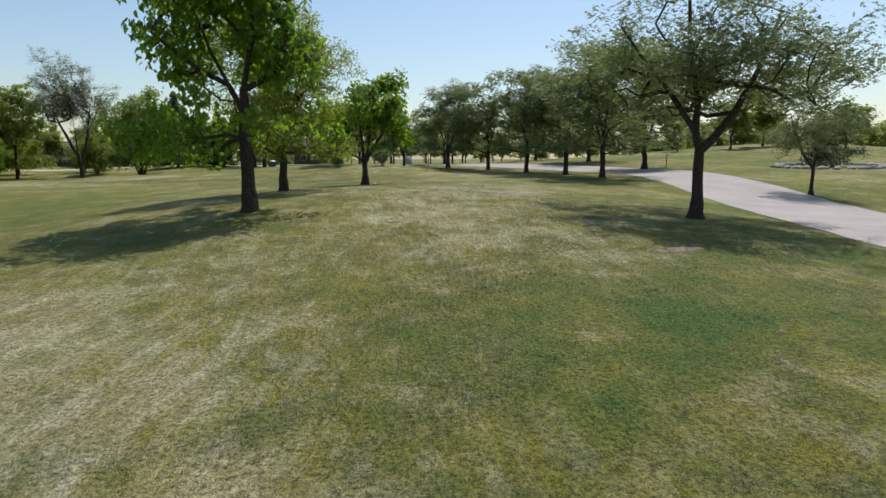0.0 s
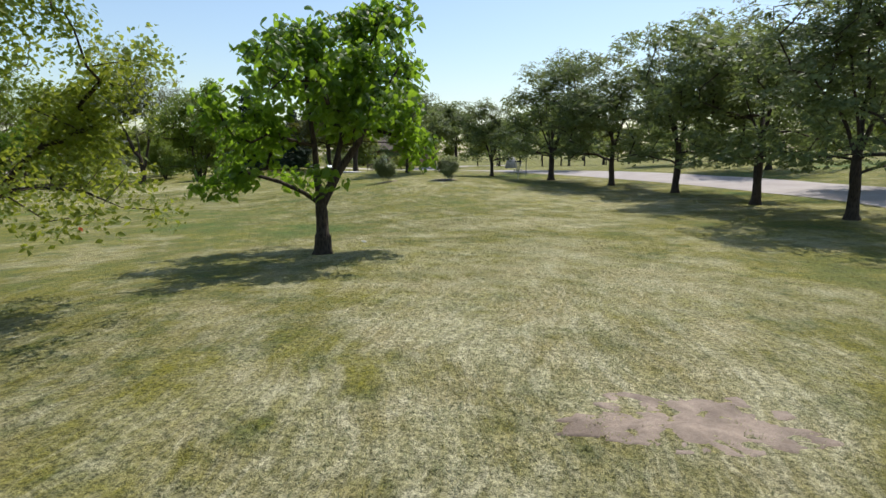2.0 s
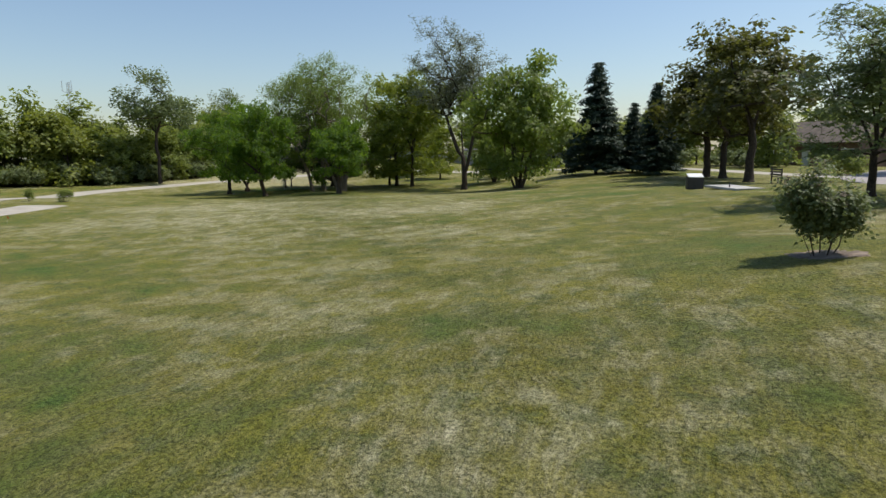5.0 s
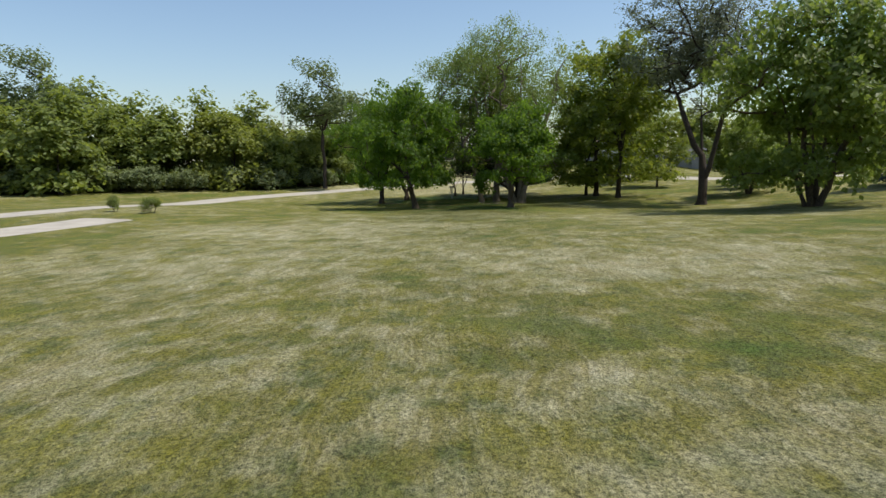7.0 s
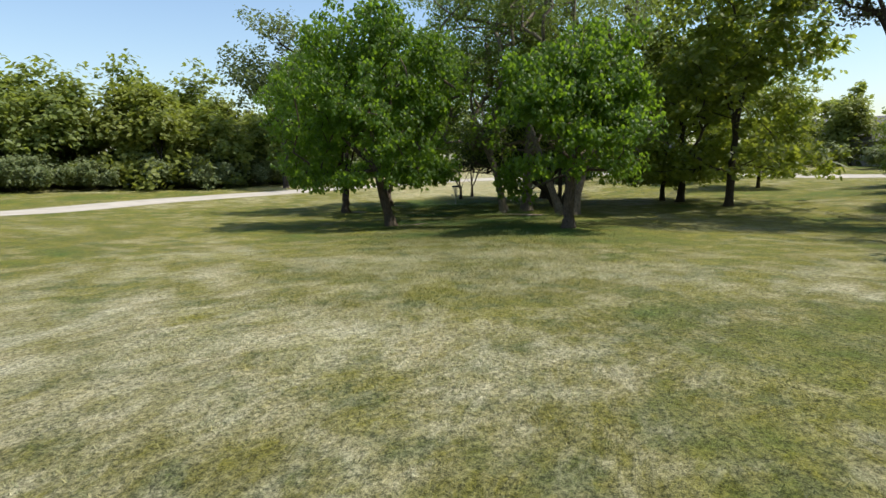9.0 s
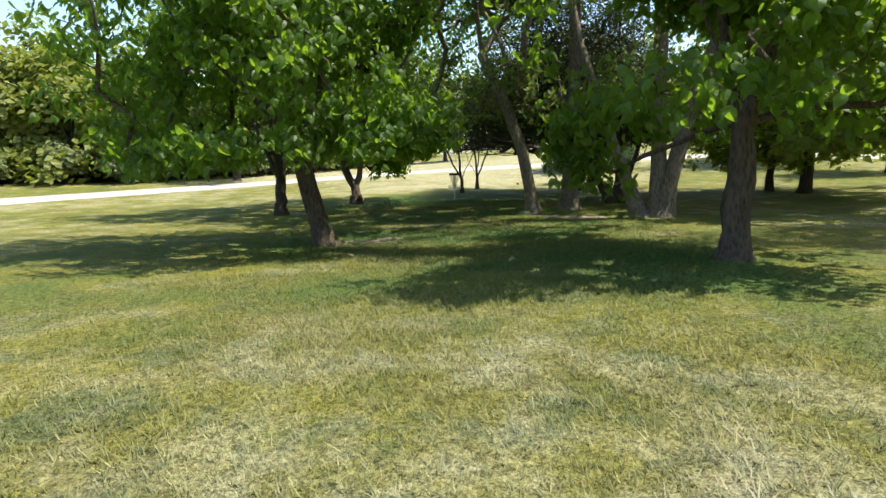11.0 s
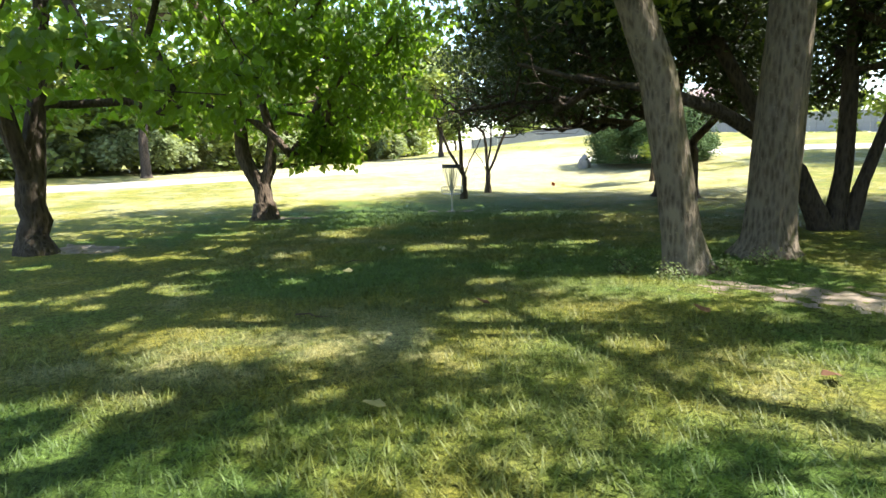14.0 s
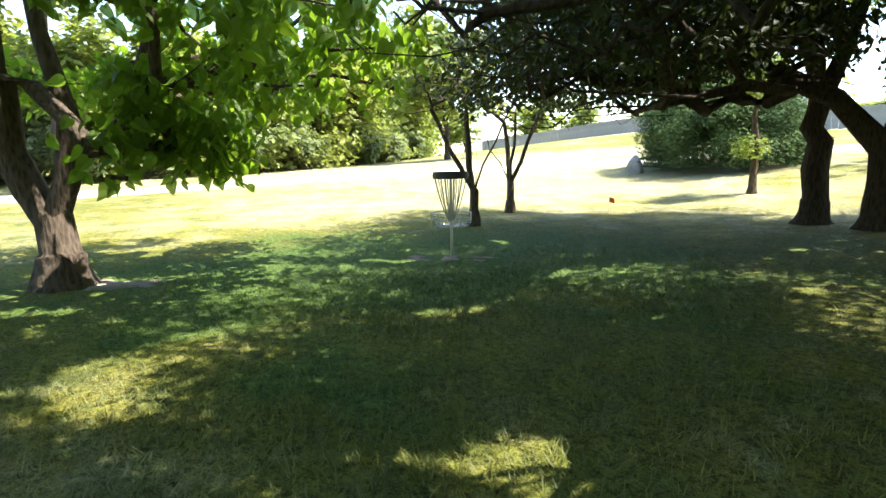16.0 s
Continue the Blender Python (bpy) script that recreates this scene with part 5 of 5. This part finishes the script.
pad = part("tee_pad", bm_pad, CONCRETE, None)
pad.matrix_basis = pose(-19.3, 72.6, gz(-19.3, 72.6) + 0.02, 0, 0, -40)
tagged(pad, "rectangular pale concrete tee pad in the grass", "tee pad")


def make_bench(x, y, turn):
    b = thing("park_bench", x, y, "dark timber park bench beside the road", "bench", turn=turn)
    for sx in (-0.8, 0.8):
        for sy, h in ((-0.2, 0.44), (0.22, 1.05)):
            bm = bmesh.new()
            bm_box(bm, (sx, sy, h / 2 - 0.05), (0.08, 0.08, h + 0.1), 0.008)
            part("leg", bm, WOOD_DARK, b)
    for k in range(4):
        bm = bmesh.new()
        bm_box(bm, (0, -0.2 + k * 0.125, 0.46), (1.9, 0.105, 0.04), 0.006)
        part("seat_slat", bm, WOOD_DARK, b)
    for k in range(3):
        bm = bmesh.new()
        bm_box(bm, (0, 0.275, 0.62 + k * 0.17), (1.9, 0.03, 0.12), 0.006)
        part("back_slat", bm, WOOD_DARK, b)
    return b


make_bench(-20.9, 84.2, 130)


def make_post(x, y, h, label, plate=(0.3, 0.4), name="sign_post", mat=WHITE_PAINT, turn=0.0):
    p = thing(name, x, y, label, "sign", "posts", turn=turn)
    bm = bmesh.new()
    bm_tube(bm, [(0, 0, -0.3), (0, 0, h)], [0.035, 0.035], 8)
    part("post", bm, DARK_METAL, p)
    if plate:
        bm = bmesh.new()
        bm_box(bm, (0, -0.045, h - plate[1] / 2), (plate[0], 0.02, plate[1]), 0.004)
        part("plate", bm, mat, p, "small flat sign plate")
    return p


make_post(-1.3, 65.4, 2.1, "thin dark post beside the road", (0.22, 0.3), mat=DARK_METAL, turn=30)
make_post(21.0, 51.4, 1.2, "low post with a small sign on the far lawn", (0.45, 0.3), turn=20)
make_post(-19.2, 71.9, 0.35, "short dark marker post by the tee pad", None)


# ---- buildings and fence ----
def make_house(x, y, turn, w, d, h, roof_h, wall_mat, roof_mat, label, windows=3):
    """A far house: walls, a gabled roof with eaves, windows with frames, a door, a chimney."""
    hs = thing("house", x, y, label, "house", "houses round the park", turn=turn)
    bm = bmesh.new()
    bm_box(bm, (0, 0, h / 2 - 0.3), (w, d, h + 0.6))
    v = [bm.verts.new(p) for p in ((-w / 2, -d / 2, h), (-w / 2, d / 2, h), (-w / 2, 0, h + roof_h), (w / 2, -d / 2, h), (w / 2, d / 2, h), (w / 2, 0, h + roof_h))]
    bm.faces.new((v[0], v[2], v[1]))
    bm.faces.new((v[3], v[4], v[5]))
    part("wall", bm, wall_mat, hs)
    bm = bmesh.new()
    slope = math.atan2(roof_h, d / 2)
    length = math.hypot(roof_h, d / 2) + 0.7
    for s in (-1, 1):
        m = Matrix.Rotation(-s * slope, 4, "X")
        c = Vector((0, s * (d / 4 + 0.25), h + roof_h / 2 - 0.08))
        bm_box(bm, c, (w + 1.0, length, 0.16), 0.02, m)
    roof = part("roof", bm, roof_mat, hs)
    bm = bmesh.new()
    bm_box(bm, (w * 0.28, 0.4, h + roof_h), (0.8, 0.6, 1.5), 0.03)
    part("chimney", bm, BRICK_WALL, roof)
    for k in range(windows):
        cx = -w / 2 + w * (k + 0.5) / windows
        for side in (-1, 1):
            if k == windows // 2 and side < 0:
                bm = bmesh.new()
                bm_box(bm, (cx, side * (d / 2 + 0.02), 1.02), (1.0, 0.06, 2.05), 0.01)
                part("door", bm, WHITE_PAINT, hs, "white house door")
                continue
            bm = bmesh.new()
            bm_box(bm, (cx, side * (d / 2 + 0.02), 1.55), (1.5, 0.08, 1.3), 0.01)
            win = part("window", bm, WHITE_PAINT, hs)
            for o in (-0.35, 0.35):
                bm = bmesh.new()
                bm_box(bm, (cx + o, side * (d / 2 + 0.055), 1.55), (0.62, 0.03, 1.12))
                part("pane", bm, GLASS_DARK, win, "dark reflecting glass pane")
    return hs


make_house(-80, 134, 10, 13, 9, 3.0, 2.6, SIDING, SHINGLE, "low pale house with a grey shingled roof behind the hedge")
make_house(-124, 133, -20, 13, 9, 3.0, 2.6, SIDING, SHINGLE_RED, "low pale house with a red-brown roof above the slope", 4)
make_house(-98, 138, -25, 14, 9, 3.0, 2.4, SIDING, SHINGLE, "low pale house with a grey roof above the slope", 4)
make_house(-31.5, 133, -15, 13, 9, 3.2, 2.6, BRICK_WALL, WOOD_DARK, "dark brick building with a broad roof beyond the road", 5)


def make_fence():
    f = thing("board_fence", 0, 0, "long grey board fence along the top of the slope", "fence", z=0.0)
    line = smooth_line([(-152, 112), (-138, 119), (-120, 121), (-104, 121.5), (-92, 121), (-84, 119.5)], 2.4)
    bm = bmesh.new()
    bm_box(bm, (0, 0, 0.85), (0.1, 0.1, 1.9), 0.01)
    post = bpy.data.meshes.new("post")
    bm.to_mesh(post)
    bm.free()
    bm = bmesh.new()
    bm_box(bm, (0, 0, 0.9), (0.29, 0.025, 1.7))
    board = bpy.data.meshes.new("board")
    bm.to_mesh(board)
    bm.free()
    for me in (post, board):
        me.materials.append(FENCE_GREY)
    for i in range(len(line) - 1):
        a, b = line[i], line[i + 1]
        turn = math.degrees(math.atan2(b.y - a.y, b.x - a.x))
        o = part("post", post, None, f)
        o.matrix_basis = pose(a.x, a.y, gz(a.x, a.y), 0, 0, turn)
        n = max(1, round((b - a).length / 0.3))
        for k in range(n):
            p = a.lerp(b, (k + 0.5) / n)
            o = part("board", board, None, f)
            o.matrix_basis = pose(p.x, p.y + 0.02 * (k % 2), gz(p.x, p.y) + 0.02 * (k % 3), 0, 0, turn)
    return f


make_fence()


def make_mast(x, y, h):
    m = thing("radio_mast", x, y, "thin distant lattice radio mast above the trees", "radio mast", "masts", z=0.0)
    bm = bmesh.new()
    for k in range(3):
        a = 2.1 * k
        bm_tube(bm, [(0.5 * math.cos(a), 0.5 * math.sin(a), 0), (0.35 * math.cos(a), 0.35 * math.sin(a), h)], [0.10, 0.08], 5)
    for i in range(int(h / 1.5)):
        a, b = 2.1 * (i % 3), 2.1 * ((i + 1) % 3)
        bm_tube(bm, [(0.48 * math.cos(a), 0.48 * math.sin(a), i * 1.5), (0.48 * math.cos(b), 0.48 * math.sin(b), i * 1.5 + 1.5)], [0.04, 0.04], 4)
    part("lattice", bm, STEEL, m)
    for k in range(3):
        bm = bmesh.new()
        a = 2.1 * k + 0.5
        bm_tube(bm, [(0.4 * math.cos(a), 0.4 * math.sin(a), h - 3.5), (1.7 * math.cos(a), 1.7 * math.sin(a), h - 3.0), (1.7 * math.cos(a), 1.7 * math.sin(a), h + 0.5)], [0.09, 0.09, 0.09], 5)
        part("antenna", bm, STEEL, m)
    return m


make_mast(-246, 83, 29)
make_mast(-235, 112, 24)

# ---- fallen leaves and twigs ----
leaf_rng = np.random.default_rng(9)


def make_fallen(x, y, size, mat, label):
    base, polys = HEART
    v = base * size
    v[:, 2] = 0.03 * np.sin(v[:, 0] / size * 7 + 1.0) * size / 0.2 + np.abs(v[:, 0]) * 0.25 + v[:, 1] * 0.12
    ob = new("fallen_leaf", mesh_from("fallen_leaf", v, polys, [mat]))
    ob.matrix_basis = pose(x, y, gz(x, y) + 0.045, leaf_rng.uniform(-14, 14), leaf_rng.uniform(-14, 14), leaf_rng.uniform(0, 360))
    return tagged(ob, label, "leaf", "fallen leaves")


for lx, ly in ((-64.9, 69.8), (-63.4, 71.35), (-64.0, 68.05), (-64.2, 68.5), (-65.0, 68.35), (-63.6, 68.1), (-63.8, 68.5), (-72.9, 73.1), (-74.2, 74.05), (-74.35, 74.0), (-74.6, 73.95),
               (-61.2, 70.5), (-62.0, 67.6), (-63.0, 72.6), (-65.6, 71.2), (-67.8, 70.4), (-58.6, 71.0), (-75.4, 71.9), (-68.4, 72.2)):
    make_fallen(lx, ly, leaf_rng.uniform(0.10, 0.145), DEAD_LEAF, "pale green catalpa leaf fallen on the grass")
for lx, ly in ((-70.3, 73.8), (-69.0, 75.2), (-71.5, 74.9), (-67.6, 74.6)):
    make_fallen(lx, ly, 0.13, BROWN_LEAF, "curled brown leaf fallen on the grass")
for lx, ly in ((-3.9, 31.2), (-1.5, 12.6)):
    bm = bmesh.new()
    bm_box(bm, (0, 0, 0.055), (0.13, 0.06, 0.02), 0.008, Matrix.Rotation(radians(9), 4, "Y"))
    bm_box(bm, (0.03, 0.03, 0.065), (0.08, 0.05, 0.012), 0.004, Matrix.Rotation(radians(-14), 4, "X"))
    scrap = part("litter_scrap", bm, WHITE_PAINT, None)
    scrap.matrix_basis = pose(lx, ly, gz(lx, ly) - 0.02, 0, 0, 25)
    tagged(scrap, "small crumpled white scrap lying on the lawn", "litter", "litter")
for tx, ty, ta, tl in ((-70.85, 72.1, 40, 0.35), (-66.2, 70.6, 100, 0.5), (-73.6, 73.2, 75, 0.3), (-62.9, 68.9, 10, 0.4)):
    bm = bmesh.new()
    bm_tube(bm, [(0, 0, 0.03), (tl * 0.4, 0.02, 0.05), (tl * 0.7, -0.015, 0.045), (tl, 0.03, 0.04)], [0.008, 0.007, 0.006, 0.003], 6)
    tw = part("twig", bm, BARK_BROWN, None)
    tw.matrix_basis = pose(tx, ty, gz(tx, ty), 0, 0, ta)
    tagged(tw, "dry fallen twig in the grass", "twig", "fallen twigs")

# ---- grass blades along the way ----
def build_grass(name, line, half, density, height, width, seed, label):
    """Tufts of single blades in a band along a line over the lawn."""
    rng = np.random.default_rng(seed)
    pts = np.array([(p.x, p.y) for p in smooth_line(line, 0.5)])
    n = int(len(pts) * 0.5 * 2 * half * density)
    i = rng.integers(0, len(pts), n)
    off = rng.normal(0, 0.55, (n, 2)) * half
    c = pts[i] + off
    keep = np.ones(n, bool)
    for x, y, rx, ry, turn in PATCHES:
        keep &= ((c[:, 0] - x) ** 2 + (c[:, 1] - y) ** 2) > (0.5 * min(rx, ry)) ** 2
    c = c[keep]
    per = 4
    c = np.repeat(c, per, 0) + rng.normal(0, 0.022, (len(c) * per, 2))
    n = len(c)
    a = rng.uniform(0, 2 * np.pi, n)
    lean = rng.uniform(0.4, 1.9, n)
    h = height * rng.uniform(0.45, 1.3, n)
    z = ground_z(c[:, 0], c[:, 1]) - 0.005
    d = np.stack([np.cos(a), np.sin(a)], -1)
    s = np.stack([-np.sin(a), np.cos(a)], -1) * width * rng.uniform(0.6, 1.3, n)[:, None]
    p0 = np.concatenate([c - s, z[:, None]], 1)
    p1 = np.concatenate([c + s, z[:, None]], 1)
    p2 = np.concatenate([c + d * (h * lean)[:, None], (z + h)[:, None]], 1)
    verts = np.stack([p0, p1, p2], 1).reshape(-1, 3)
    faces = np.arange(n * 3).reshape(-1, 3).tolist()
    tagged(new(name, mesh_from(name, verts, faces, [BLADES])), label, "grass", kind="stuff")


build_grass("grass", [(-51, 65), (-56.5, 67.3), (-60.5, 69), (-64.4, 70.8), (-68, 72.3), (-73.4, 74.4), (-79, 77)], 4.4, 330, 0.056, 0.0042, 201, "shaded mown grass with single blades catching light")
build_grass("grass", [(-0.2, 0), (1, 8), (1.4, 16), (1.1, 25), (-0.5, 32), (-5, 39), (-12, 46), (-24.7, 53.5), (-36.5, 58.8), (-51, 65)], 4.5, 105, 0.03, 0.006, 202, "mown lawn grass, partly dry, in loose tufts")
for wx, wy, ws in ((-70.4, 76.1, 1), (-70.2, 76.7, 2), (-70.4, 77.5, 3), (-66.4, 77.4, 5), (-66.5, 78.4, 6), (-70.9, 75.9, 7)):
    make_shrub(wx, wy, "low weeds sprouting round the foot of the old trees", 0.42, 0.14, LEAF_SHRUB, 300 + ws, 0.045, 20, 10, name="weed", group="weeds", size=0.09, stems=4, ground=0.05, category="weed")
